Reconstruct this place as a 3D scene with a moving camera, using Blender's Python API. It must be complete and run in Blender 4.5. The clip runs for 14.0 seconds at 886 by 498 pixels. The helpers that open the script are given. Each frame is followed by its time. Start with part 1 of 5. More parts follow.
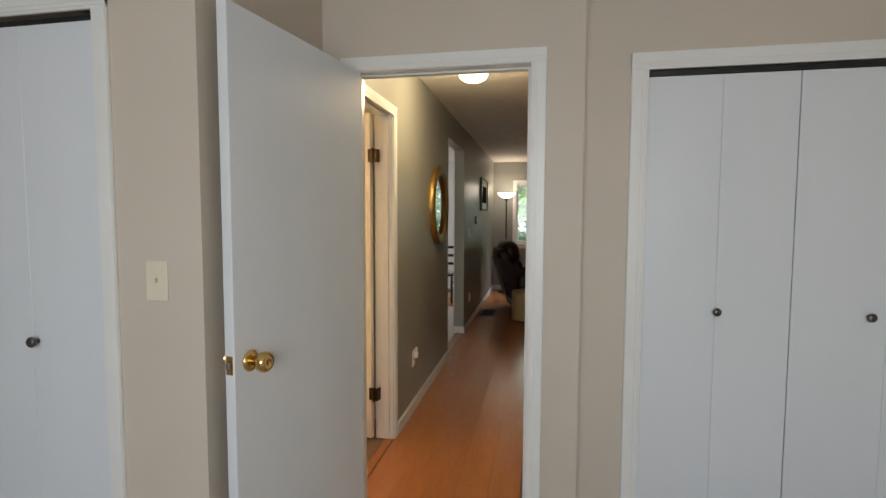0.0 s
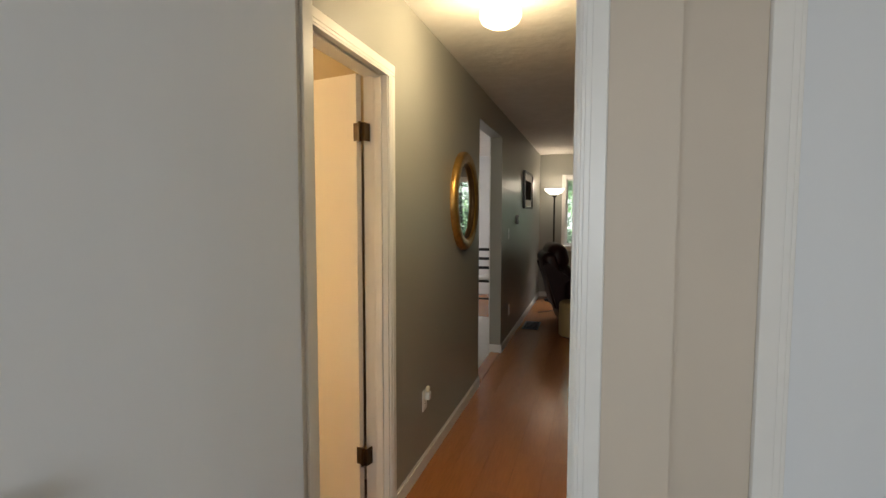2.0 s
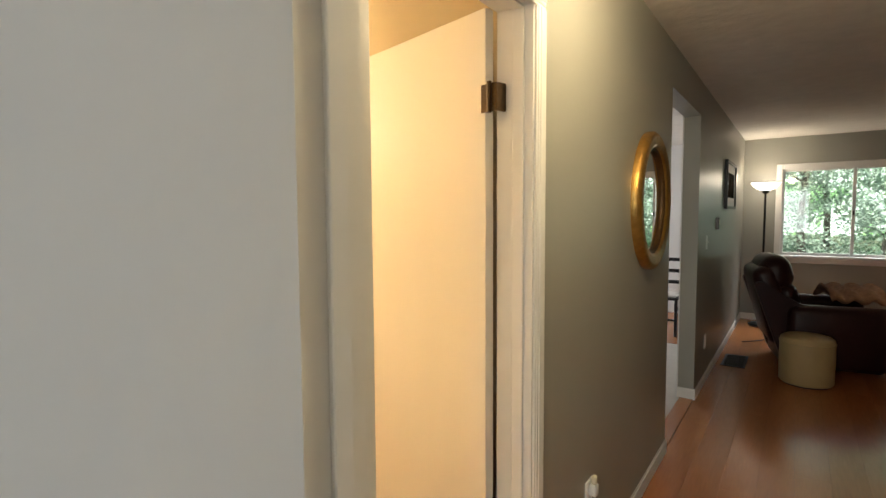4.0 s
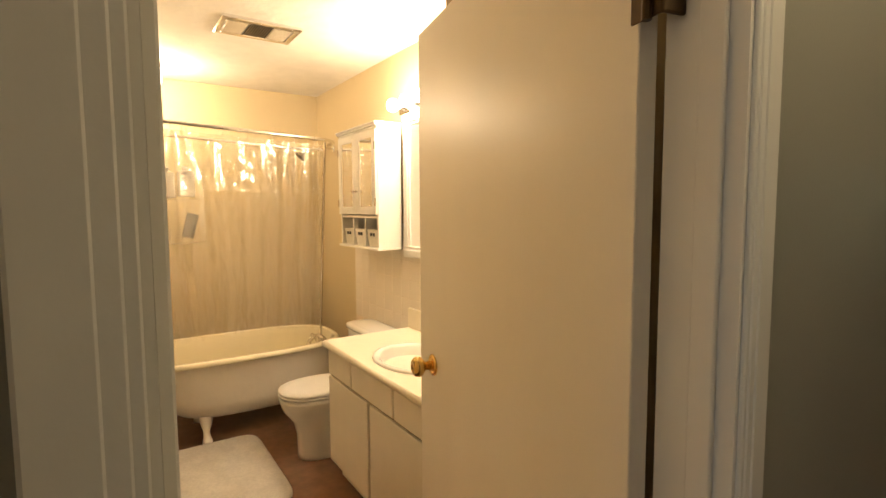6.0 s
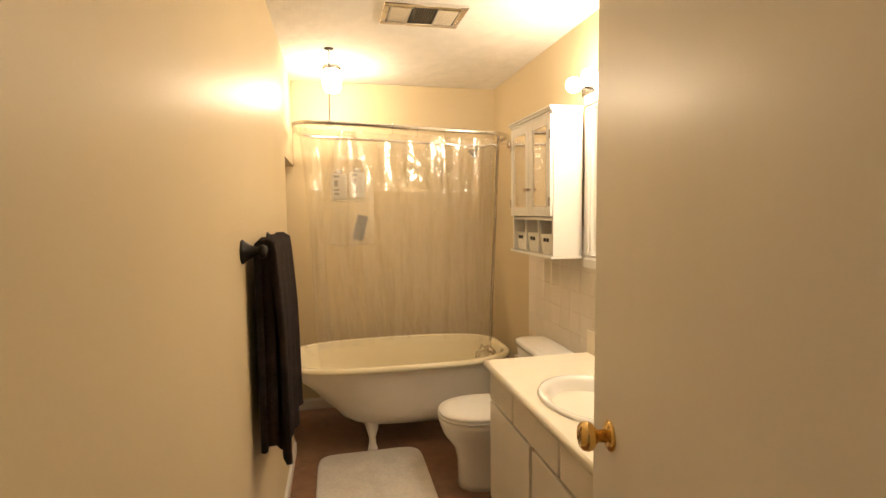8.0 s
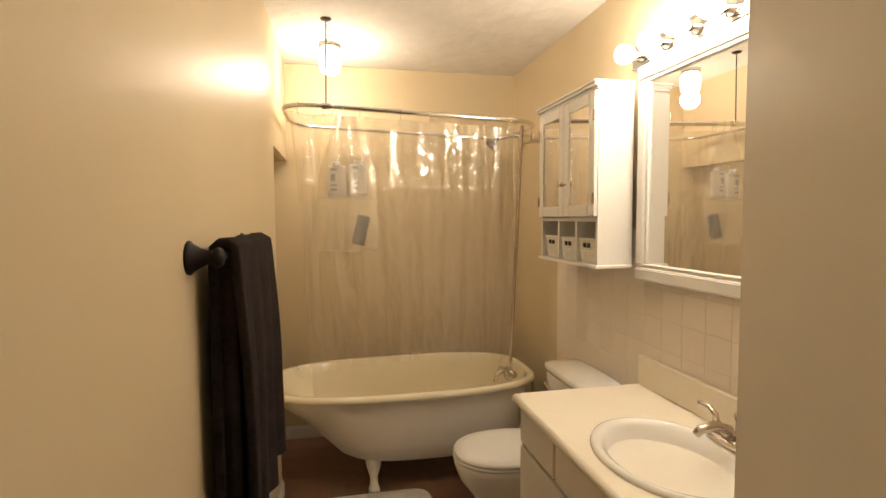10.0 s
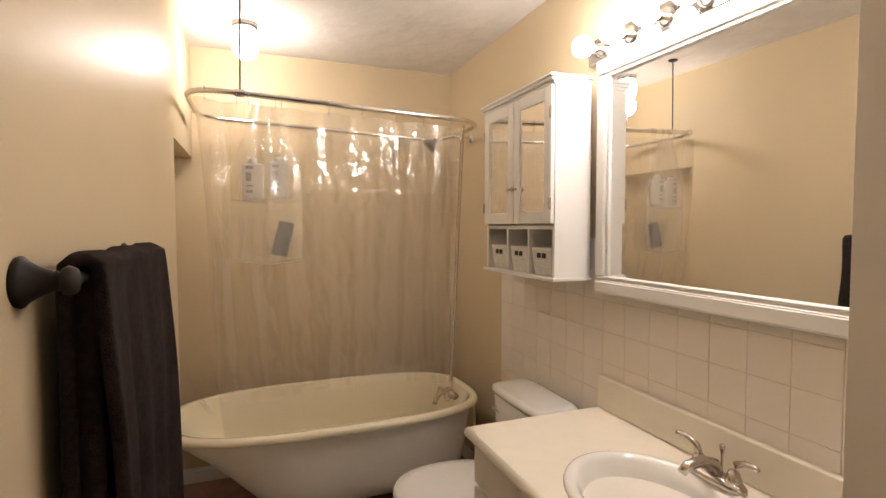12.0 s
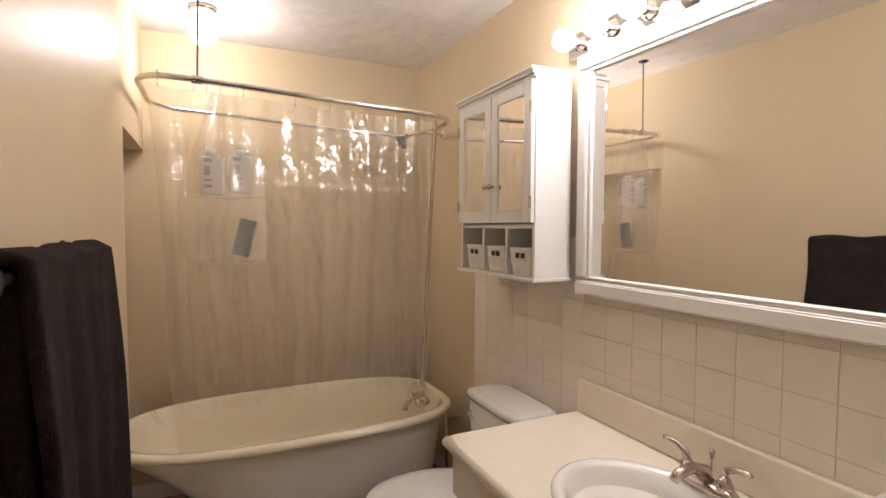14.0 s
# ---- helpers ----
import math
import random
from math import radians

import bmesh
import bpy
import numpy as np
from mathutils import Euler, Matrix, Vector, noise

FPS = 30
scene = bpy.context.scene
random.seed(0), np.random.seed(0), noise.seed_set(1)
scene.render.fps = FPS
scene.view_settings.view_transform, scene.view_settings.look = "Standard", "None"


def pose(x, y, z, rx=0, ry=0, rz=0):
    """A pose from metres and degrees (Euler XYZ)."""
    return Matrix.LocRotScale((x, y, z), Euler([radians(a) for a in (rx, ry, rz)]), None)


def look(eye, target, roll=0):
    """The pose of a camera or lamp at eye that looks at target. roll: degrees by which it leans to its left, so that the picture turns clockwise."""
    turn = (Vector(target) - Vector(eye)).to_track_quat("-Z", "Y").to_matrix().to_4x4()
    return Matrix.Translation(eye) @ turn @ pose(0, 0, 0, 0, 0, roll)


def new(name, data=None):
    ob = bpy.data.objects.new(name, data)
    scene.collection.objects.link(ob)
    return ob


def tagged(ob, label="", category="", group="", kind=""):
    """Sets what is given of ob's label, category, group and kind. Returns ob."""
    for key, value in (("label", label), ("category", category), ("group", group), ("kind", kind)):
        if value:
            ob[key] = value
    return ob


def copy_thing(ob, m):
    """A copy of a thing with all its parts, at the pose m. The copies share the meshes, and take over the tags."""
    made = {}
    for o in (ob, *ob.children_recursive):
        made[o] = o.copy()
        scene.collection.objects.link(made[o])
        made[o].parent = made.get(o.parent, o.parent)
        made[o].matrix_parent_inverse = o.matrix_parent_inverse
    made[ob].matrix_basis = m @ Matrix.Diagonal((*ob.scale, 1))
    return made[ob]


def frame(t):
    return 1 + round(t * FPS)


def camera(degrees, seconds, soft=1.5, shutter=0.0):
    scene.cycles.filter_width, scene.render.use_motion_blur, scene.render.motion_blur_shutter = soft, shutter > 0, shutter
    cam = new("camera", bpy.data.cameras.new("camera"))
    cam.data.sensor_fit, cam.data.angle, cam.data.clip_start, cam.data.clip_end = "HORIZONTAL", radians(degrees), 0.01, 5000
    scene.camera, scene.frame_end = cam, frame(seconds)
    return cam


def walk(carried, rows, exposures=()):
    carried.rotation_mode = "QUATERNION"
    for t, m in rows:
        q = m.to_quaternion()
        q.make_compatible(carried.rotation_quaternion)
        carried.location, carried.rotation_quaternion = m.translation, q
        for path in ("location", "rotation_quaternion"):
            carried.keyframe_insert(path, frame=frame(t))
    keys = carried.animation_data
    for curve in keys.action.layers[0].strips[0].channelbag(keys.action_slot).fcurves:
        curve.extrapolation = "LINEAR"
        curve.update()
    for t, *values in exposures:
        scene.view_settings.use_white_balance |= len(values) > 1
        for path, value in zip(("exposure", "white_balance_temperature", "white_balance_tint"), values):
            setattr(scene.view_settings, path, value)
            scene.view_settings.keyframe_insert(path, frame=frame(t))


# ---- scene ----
cam = camera(83.0, 14.0)
PATH = [
    (0, (0.899, -2.072, 1.425), (0.517, -0.113, 1.291), 0.2),
    (0.5, (0.906, -1.886, 1.415), (0.512, 0.071, 1.278), 0.3),
    (1, (0.898, -1.663, 1.414), (0.476, 0.287, 1.277), 0.3),
    (1.5, (0.896, -1.417, 1.425), (0.437, 0.525, 1.288), 0.2),
    (2, (0.887, -1.183, 1.424), (0.315, 0.728, 1.285), 0.1),
    (2.5, (0.842, -0.949, 1.425), (0.114, 0.908, 1.289), 0.1),
    (3, (0.774, -0.75, 1.429), (-0.096, 1.046, 1.294), 0.0),
    (3.5, (0.701, -0.571, 1.432), (-0.3, 1.155, 1.299), 0.1),
    (3.7, (0.668, -0.506, 1.439), (-0.395, 1.182, 1.306), -0.1),
    (6, (0.324, 0.232, 1.485), (-1.336, 1.337, 1.328), -0.3),
    (6.5, (0.247, 0.326, 1.476), (-1.531, 1.228, 1.32), -0.4),
    (7, (0.167, 0.391, 1.482), (-1.702, 1.087, 1.332), -0.5),
    (7.5, (0.083, 0.432, 1.479), (-1.839, 0.967, 1.331), -0.6),
    (8, (-0.026, 0.485, 1.487), (-1.974, 0.91, 1.338), -0.6),
    (10.5, (-0.594, 0.521, 1.442), (-2.546, 0.939, 1.327), -0.2),
    (11, (-0.688, 0.516, 1.437), (-2.621, 1.025, 1.351), 0.1),
    (11.5, (-0.74, 0.517, 1.443), (-2.639, 1.138, 1.355), 0.1),
    (12, (-0.77, 0.518, 1.449), (-2.638, 1.228, 1.358), -0.1),
    (12.5, (-0.8, 0.52, 1.445), (-2.651, 1.273, 1.355), 0.1),
    (13, (-0.837, 0.51, 1.443), (-2.678, 1.286, 1.354), 0.2),
    (13.5, (-0.856, 0.505, 1.447), (-2.68, 1.321, 1.359), 0.1),
    (14, (-0.873, 0.506, 1.44), (-2.682, 1.355, 1.353), 0.2),
]
EXPOSURES = [
    (0.0, -0.05, 6700, 13), (2.0, -0.12, 6700, 12), (2.6, 0.1, 6700, 11), (3.7, 0.35, 6600, 10), (6.0, -1.18, 7000, 12), (7.2, -1.4, 6700, 12), (8.2, -1.5, 6500, 13),
    (10.3, -1.85, 5850, 13), (11.5, -1.93, 5400, 17), (14.0, -1.97, 5000, 20),
]
walk(cam, [(t, look(e, g, r)) for t, e, g, r in PATH], EXPOSURES)

# ---------- world, sun, large lights ----------
world = bpy.data.worlds.new("world")
scene.world = world
world.use_nodes = True
sky = world.node_tree.nodes.new("ShaderNodeTexSky")
sky.sky_type, sky.sun_disc, sky.sun_elevation, sky.sun_rotation = "NISHITA", False, radians(48), radians(200)
world.node_tree.links.new(sky.outputs[0], world.node_tree.nodes["Background"].inputs[0])
world.node_tree.nodes["Background"].inputs[1].default_value = 0.15


def lamp(name, kind, m, power, color=(1, 1, 1), **props):
    data = bpy.data.lights.new(name, kind)
    data.energy, data.color = power, color
    if "size" in props:
        data.shape, data.size, data.size_y = "RECTANGLE", props["size"], props["size_y"]
    if "radius" in props:
        data.shadow_soft_size = props["radius"]
    if "angle" in props:
        data.angle = radians(props["angle"])
    ob = new(name, data)
    ob.matrix_world = m
    return ob


WARM = (1.0, 0.79, 0.535)
lamp("sun", "SUN", look((0, 0, 0), (0.25, 0.68, -0.8)), 5.0, (1, 0.95, 0.88), angle=2)
lamp("living_window_light", "AREA", look((1.3, 9.2, 4.0), (1.1, 6.4, 0.8)), 480, (0.93, 0.98, 1.0), size=3.2, size_y=1.6)
lamp("bedroom_window_light", "AREA", look((0.9, -3.85, 1.5), (0.8, 0, 1.2)), 46.5, (0.82, 0.92, 1.0), size=1.8, size_y=1.3)
# the dining lamp is an added fill; no window is known there
lamp("dining_window_light", "AREA", look((-3.4, 6.2, 1.5), (0, 6.2, 1.0)), 34, (0.95, 0.98, 1.0), size=1.5, size_y=1.2)
lamp("hall_lamp_light", "POINT", pose(0.47, 1.10, 2.22), 22, (1.0, 0.80, 0.48), radius=0.07)
lamp("torchiere_light", "POINT", pose(0.27, 7.24, 1.90), 6, (1.0, 0.85, 0.65), radius=0.06)
lamp("bath_globe_light", "POINT", pose(-3.45, 0.50, 2.24), 54, WARM, radius=0.06)

# ---------- materials ----------


def material(name, color, rough=0.5, metal=0.0, scale=12.0, vary=0.06, bump=0.0, bump_scale=None, rand=0.0, stretch=(1, 1, 1), coat=0.0, emit=0.0, spec=0.5, relief=0.01):
    m = bpy.data.materials.new(name)
    m.use_nodes = True
    nt = m.node_tree
    N, L = nt.nodes, nt.links
    b = N["Principled BSDF"]
    b.inputs["Roughness"].default_value, b.inputs["Metallic"].default_value = rough, metal
    b.inputs["Coat Weight"].default_value = coat
    b.inputs["Coat Roughness"].default_value = 0.12
    b.inputs["Specular IOR Level"].default_value = spec
    tc, mp = N.new("ShaderNodeTexCoord"), N.new("ShaderNodeMapping")
    mp.inputs["Scale"].default_value = stretch
    L.new(tc.outputs["Object"], mp.inputs[0])
    n1, n2 = N.new("ShaderNodeTexNoise"), N.new("ShaderNodeTexNoise")
    n1.inputs["Scale"].default_value, n1.inputs["Detail"].default_value = scale, 5
    n2.inputs["Scale"].default_value, n2.inputs["Detail"].default_value = scale * 0.13, 3
    L.new(mp.outputs[0], n1.inputs[0])
    L.new(mp.outputs[0], n2.inputs[0])
    add = N.new("ShaderNodeMath")
    add.operation = "ADD"
    L.new(n1.outputs[0], add.inputs[0])
    L.new(n2.outputs[0], add.inputs[1])
    rng = N.new("ShaderNodeMapRange")
    rng.inputs[1].default_value, rng.inputs[2].default_value = 0.6, 1.4
    rng.inputs[3].default_value, rng.inputs[4].default_value = 1 - vary, 1 + vary
    L.new(add.outputs[0], rng.inputs[0])
    value = rng.outputs[0]
    if rand:
        info = N.new("ShaderNodeObjectInfo")
        r2 = N.new("ShaderNodeMapRange")
        r2.inputs[3].default_value, r2.inputs[4].default_value = 1 - rand, 1 + rand
        L.new(info.outputs["Random"], r2.inputs[0])
        mul = N.new("ShaderNodeMath")
        mul.operation = "MULTIPLY"
        L.new(value, mul.inputs[0])
        L.new(r2.outputs[0], mul.inputs[1])
        value = mul.outputs[0]
    hsv = N.new("ShaderNodeHueSaturation")
    hsv.inputs["Color"].default_value = (*color, 1)
    L.new(value, hsv.inputs["Value"])
    L.new(hsv.outputs[0], b.inputs["Base Color"])
    if bump:
        n3, bp = N.new("ShaderNodeTexNoise"), N.new("ShaderNodeBump")
        n3.inputs["Scale"].default_value, n3.inputs["Detail"].default_value = bump_scale or scale * 4, 4
        bp.inputs["Strength"].default_value, bp.inputs["Distance"].default_value = bump, relief
        L.new(mp.outputs[0], n3.inputs[0])
        L.new(n3.outputs[0], bp.inputs["Height"])
        L.new(bp.outputs[0], b.inputs["Normal"])
    if emit:
        b.inputs["Emission Color"].default_value, b.inputs["Emission Strength"].default_value = (*color, 1), emit
    return m


BED_WALL = material("bedroom_wall_paint", (0.61, 0.535, 0.445), 0.55, scale=3, vary=0.03, bump=0.06, bump_scale=180)
HALL_WALL = material("hall_wall_paint", (0.31, 0.31, 0.275), 0.38, scale=3, vary=0.04, bump=0.06, bump_scale=160)
BATH_WALL = material("bathroom_wall_paint", (0.61, 0.51, 0.335), 0.42, scale=3, vary=0.03, bump=0.035, bump_scale=90, spec=0.22)
DIN_WALL = material("dining_wall_paint", (0.75, 0.75, 0.74), 0.6, scale=3, vary=0.03)
CEIL = material("textured_ceiling", (0.78, 0.75, 0.70), 0.8, scale=9, vary=0.08, bump=0.9, bump_scale=10, relief=0.009)
TRIM = material("white_trim_paint", (0.80, 0.79, 0.76), 0.32, scale=10, vary=0.03, bump=0.03, bump_scale=60)
DOOR = material("white_door_paint", (0.75, 0.77, 0.79), 0.35, scale=5, vary=0.03, bump=0.05, bump_scale=50, stretch=(1, 1, 0.15))
BIFOLD = material("white_bifold_paint", (0.75, 0.775, 0.80), 0.28, scale=5, vary=0.03, bump=0.05, bump_scale=40, stretch=(1, 1, 0.15))
BATH_DOOR = material("cream_door_paint", (0.86, 0.82, 0.75), 0.35, scale=5, vary=0.03, bump=0.04, bump_scale=60, stretch=(1, 1, 0.15))
WOOD_FLOOR = material("orange_laminate", (0.36, 0.135, 0.042), 0.27, scale=16, vary=0.14, bump=0.02, bump_scale=60, rand=0.05, stretch=(6, 0.5, 1), coat=0.12)
CARPET = material("beige_carpet", (0.42, 0.38, 0.32), 0.95, scale=60, vary=0.15, bump=0.6, bump_scale=300)
BATH_FLOOR = material("brown_vinyl_floor", (0.21, 0.115, 0.072), 0.33, scale=14, vary=0.45, bump=0.05)
DIN_FLOOR = material("pale_dining_tile", (0.50, 0.47, 0.42), 0.4, scale=10, vary=0.1)
BRASS = material("polished_brass", (0.75, 0.52, 0.20), 0.16, 1.0, scale=30, vary=0.08)
DARK_BRASS = material("antique_brass", (0.075, 0.048, 0.024), 0.38, 0.8, scale=40, vary=0.25)
CHROME = material("chrome", (0.82, 0.81, 0.80), 0.08, 1.0, scale=30, vary=0.04)
NICKEL = material("brushed_nickel", (0.55, 0.50, 0.45), 0.24, 1.0, scale=60, vary=0.08)
BRONZE = material("oil_rubbed_bronze", (0.012, 0.010, 0.009), 0.5, 0.0, scale=40, vary=0.2, spec=0.25)
BLACK = material("black_metal", (0.015, 0.015, 0.015), 0.4, 0.3, scale=30, vary=0.2)
PEWTER = material("dark_pewter", (0.13, 0.12, 0.11), 0.32, 0.9, scale=30, vary=0.2)
IVORY = material("ivory_plastic", (0.74, 0.68, 0.53), 0.3, scale=20, vary=0.03)
WHITE_PLASTIC = material("white_plastic", (0.80, 0.79, 0.76), 0.3, scale=20, vary=0.02)
GOLD = material("gilded_wood", (0.42, 0.24, 0.06), 0.33, 0.75, scale=35, vary=0.3, bump=0.25, bump_scale=60)
GOLD_DARK = material("dark_gilded_wood", (0.10, 0.055, 0.02), 0.4, 0.5, scale=35, vary=0.3)
MIRROR = material("mirror_glass", (0.93, 0.93, 0.92), 0.01, 1.0, vary=0.0)
PORCELAIN = material("white_porcelain", (0.87, 0.865, 0.84), 0.09, scale=6, vary=0.02, coat=0.5)
ENAMEL = material("tub_enamel", (0.85, 0.79, 0.60), 0.12, scale=6, vary=0.03, coat=0.4)
TUB_PAINT = material("tub_outer_paint", (0.82, 0.78, 0.71), 0.3, scale=8, vary=0.04, bump=0.06, bump_scale=30)
LAMINATE = material("cream_laminate", (0.86, 0.80, 0.67), 0.3, scale=25, vary=0.03)
CAB_WHITE = material("white_cabinet_paint", (0.83, 0.82, 0.79), 0.3, scale=10, vary=0.02)
VANITY = material("vanity_paint", (0.82, 0.78, 0.69), 0.36, scale=8, vary=0.04, bump=0.06, bump_scale=40)
REVEAL = material("tan_reveal_tone", (0.40, 0.32, 0.23), 0.6, scale=20, vary=0.15)
GROOVE = material("dark_groove", (0.10, 0.07, 0.05), 0.7, scale=20, vary=0.2)
TILE = material("cream_wall_tile", (0.86, 0.80, 0.725), 0.16, scale=9, vary=0.03, rand=0.02, coat=0.3)
GROUT = material("tan_grout", (0.74, 0.64, 0.53), 0.85, scale=50, vary=0.15)
TOWEL = material("charcoal_terry", (0.030, 0.023, 0.022), 0.97, scale=90, vary=0.45, bump=0.9, bump_scale=420, spec=0.1)
RUG = material("white_bath_mat", (0.84, 0.80, 0.74), 0.97, scale=70, vary=0.12, bump=0.9, bump_scale=300, spec=0.1)
WICKER = material("white_wicker", (0.78, 0.76, 0.70), 0.55, scale=60, vary=0.12, bump=0.5, bump_scale=180)
LEATHER = material("oxblood_leather", (0.024, 0.007, 0.007), 0.4, scale=14, vary=0.25, spec=0.3, bump=0.2, bump_scale=60)
BLANKET = material("tan_blanket", (0.36, 0.20, 0.12), 0.95, scale=30, vary=0.4, bump=0.5, bump_scale=150)
CREAM_VINYL = material("cream_vinyl", (0.42, 0.32, 0.16), 0.5, scale=12, vary=0.06, bump=0.08)
PAPER = material("picture_paper", (0.75, 0.74, 0.71), 0.6, scale=6, vary=0.1)
PRINT_DARK = material("dark_art_print", (0.040, 0.032, 0.026), 0.9, scale=11, vary=0.85, spec=0.0)
BOTTLE_LABEL = material("grey_label", (0.40, 0.40, 0.42), 0.5, vary=0.05)
BOTTLE = material("white_bottle", (0.82, 0.81, 0.80), 0.35, vary=0.03)
SLATE_BOX = material("slate_carton", (0.10, 0.11, 0.14), 0.5, vary=0.1)
RED = material("red_plastic", (0.45, 0.02, 0.02), 0.35, vary=0.03)
BLACK_PLASTIC = material("black_plastic", (0.02, 0.02, 0.02), 0.35, vary=0.05)
STEEL = material("brushed_steel_plate", (0.42, 0.40, 0.38), 0.3, 1.0, scale=60, vary=0.1, stretch=(1, 1, 8))
BULB = material("lit_bulb_glass", (1.0, 0.83, 0.60), 0.3, vary=0.0, emit=110.0)
GLOBE = material("lit_white_glass", (1.0, 0.86, 0.64), 0.3, vary=0.0, emit=11.0)
HALL_GLOBE = material("lit_hall_glass", (1.0, 0.86, 0.62), 0.3, vary=0.0, emit=4.0)
TORCH_GLASS = material("lit_torchiere_glass", (1.0, 0.93, 0.82), 0.3, vary=0.0, emit=2.5)
HEAT_LENS = material("frosted_lens", (0.60, 0.55, 0.45), 0.2, scale=40, vary=0.1, bump=0.3, bump_scale=200)
BARK = material("bark", (0.15, 0.13, 0.11), 0.9, scale=12, vary=0.4, bump=0.6)
# both leaf colours are lightened to carry the bright, hazy daylight
LEAF = material("leaves", (0.34, 0.52, 0.35), 0.5, scale=2.5, vary=0.6)
LEAF_HAZED = material("haze_pale_leaves", (0.62, 0.76, 0.62), 0.5, scale=2.5, vary=0.5)
GRASS = material("ground", (0.07, 0.09, 0.03), 0.95, scale=2, vary=0.5)
RUG_RED = material("patterned_rug", (0.22, 0.06, 0.09), 0.95, scale=14, vary=0.7)
CORD = material("dark_cord", (0.05, 0.02, 0.02), 0.5, vary=0.1)


def clear_film(name, tint, gloss, rough=0.08, bump=0.0, milk=0.0):
    m = bpy.data.materials.new(name)
    m.use_nodes = True
    N, L = m.node_tree.nodes, m.node_tree.links
    N.remove(N["Principled BSDF"])
    tr, gl, fr, mul, mix = (N.new(k) for k in ("ShaderNodeBsdfTransparent", "ShaderNodeBsdfGlossy", "ShaderNodeFresnel", "ShaderNodeMath", "ShaderNodeMixShader"))
    tr.inputs[0].default_value = (*tint, 1)
    gl.inputs["Roughness"].default_value = rough
    mul.operation, mul.use_clamp, mul.inputs[1].default_value = "MULTIPLY", True, gloss
    L.new(fr.outputs[0], mul.inputs[0])
    cap = N.new("ShaderNodeMath")
    cap.operation, cap.inputs[1].default_value = "MINIMUM", 0.2
    L.new(mul.outputs[0], cap.inputs[0])
    L.new(cap.outputs[0], mix.inputs[0])
    body = tr
    if milk:
        df, body = N.new("ShaderNodeBsdfDiffuse"), N.new("ShaderNodeMixShader")
        df.inputs[0].default_value = (0.92, 0.86, 0.72, 1)
        body.inputs[0].default_value = milk
        L.new(tr.outputs[0], body.inputs[1])
        L.new(df.outputs[0], body.inputs[2])
    L.new(body.outputs[0], mix.inputs[1])
    L.new(gl.outputs[0], mix.inputs[2])
    L.new(mix.outputs[0], N["Material Output"].inputs[0])
    if bump:
        tc, n, b = N.new("ShaderNodeTexCoord"), N.new("ShaderNodeTexNoise"), N.new("ShaderNodeBump")
        n.inputs["Scale"].default_value, n.inputs["Detail"].default_value = 16, 3
        b.inputs["Strength"].default_value, b.inputs["Distance"].default_value = bump, 0.01
        L.new(tc.outputs["Object"], n.inputs[0])
        L.new(n.outputs[0], b.inputs["Height"])
        L.new(b.outputs[0], gl.inputs["Normal"])
    return m


VINYL = clear_film("clear_vinyl", (1.0, 0.985, 0.95), 3.6, 0.11, 0.4, 0.17)
LINER = clear_film("clear_liner", (1.0, 0.99, 0.97), 1.2, 0.06, 0.5, 0.04)
POUCH = clear_film("pouch_vinyl", (0.98, 0.97, 0.95), 3.0, 0.12, 0.5, 0.24)
PANE = clear_film("window_glass", (0.95, 0.97, 0.96), 1.0, 0.01)

# ---------- builders ----------


def part(name, bm, mat, parent=None, label="", smooth=False):
    me = bpy.data.meshes.new(name)
    if smooth:
        for f in bm.faces:
            f.smooth = True
    bm.to_mesh(me)
    bm.free()
    me.materials.append(mat)
    ob = new(name, me)
    if parent:
        ob.parent = parent
    if label:
        ob["label"] = label
    return ob


def thing(name, at, label, category, group="", kind=""):
    ob = new(name)
    ob.location = at
    ob.empty_display_size = 0.05
    return tagged(ob, label, category, group, kind)


def setting(name, bm, mat, label, category, smooth=False):
    return tagged(part(name, bm, mat, None, "", smooth), label, category, "", "structure")


def add_box(bm, a, b, bevel=0.0, seg=1):
    lo, hi = [min(p) for p in zip(a, b)], [max(p) for p in zip(a, b)]
    vs = [bm.verts.new((x, y, z)) for x in (lo[0], hi[0]) for y in (lo[1], hi[1]) for z in (lo[2], hi[2])]
    fs = [bm.faces.new([vs[i] for i in q]) for q in ((0, 1, 3, 2), (4, 6, 7, 5), (0, 4, 5, 1), (2, 3, 7, 6), (0, 2, 6, 4), (1, 5, 7, 3))]
    if bevel:
        es = list({e for f in fs for e in f.edges})
        bmesh.ops.bevel(bm, geom=es, offset=bevel, segments=seg, affect="EDGES", profile=0.5)
    return bm


def box(a, b, bevel=0.0, seg=1):
    return add_box(bmesh.new(), a, b, bevel, seg)


def boxes(pairs, bevel=0.0):
    bm = bmesh.new()
    for a, b in pairs:
        add_box(bm, a, b, bevel)
    return bm


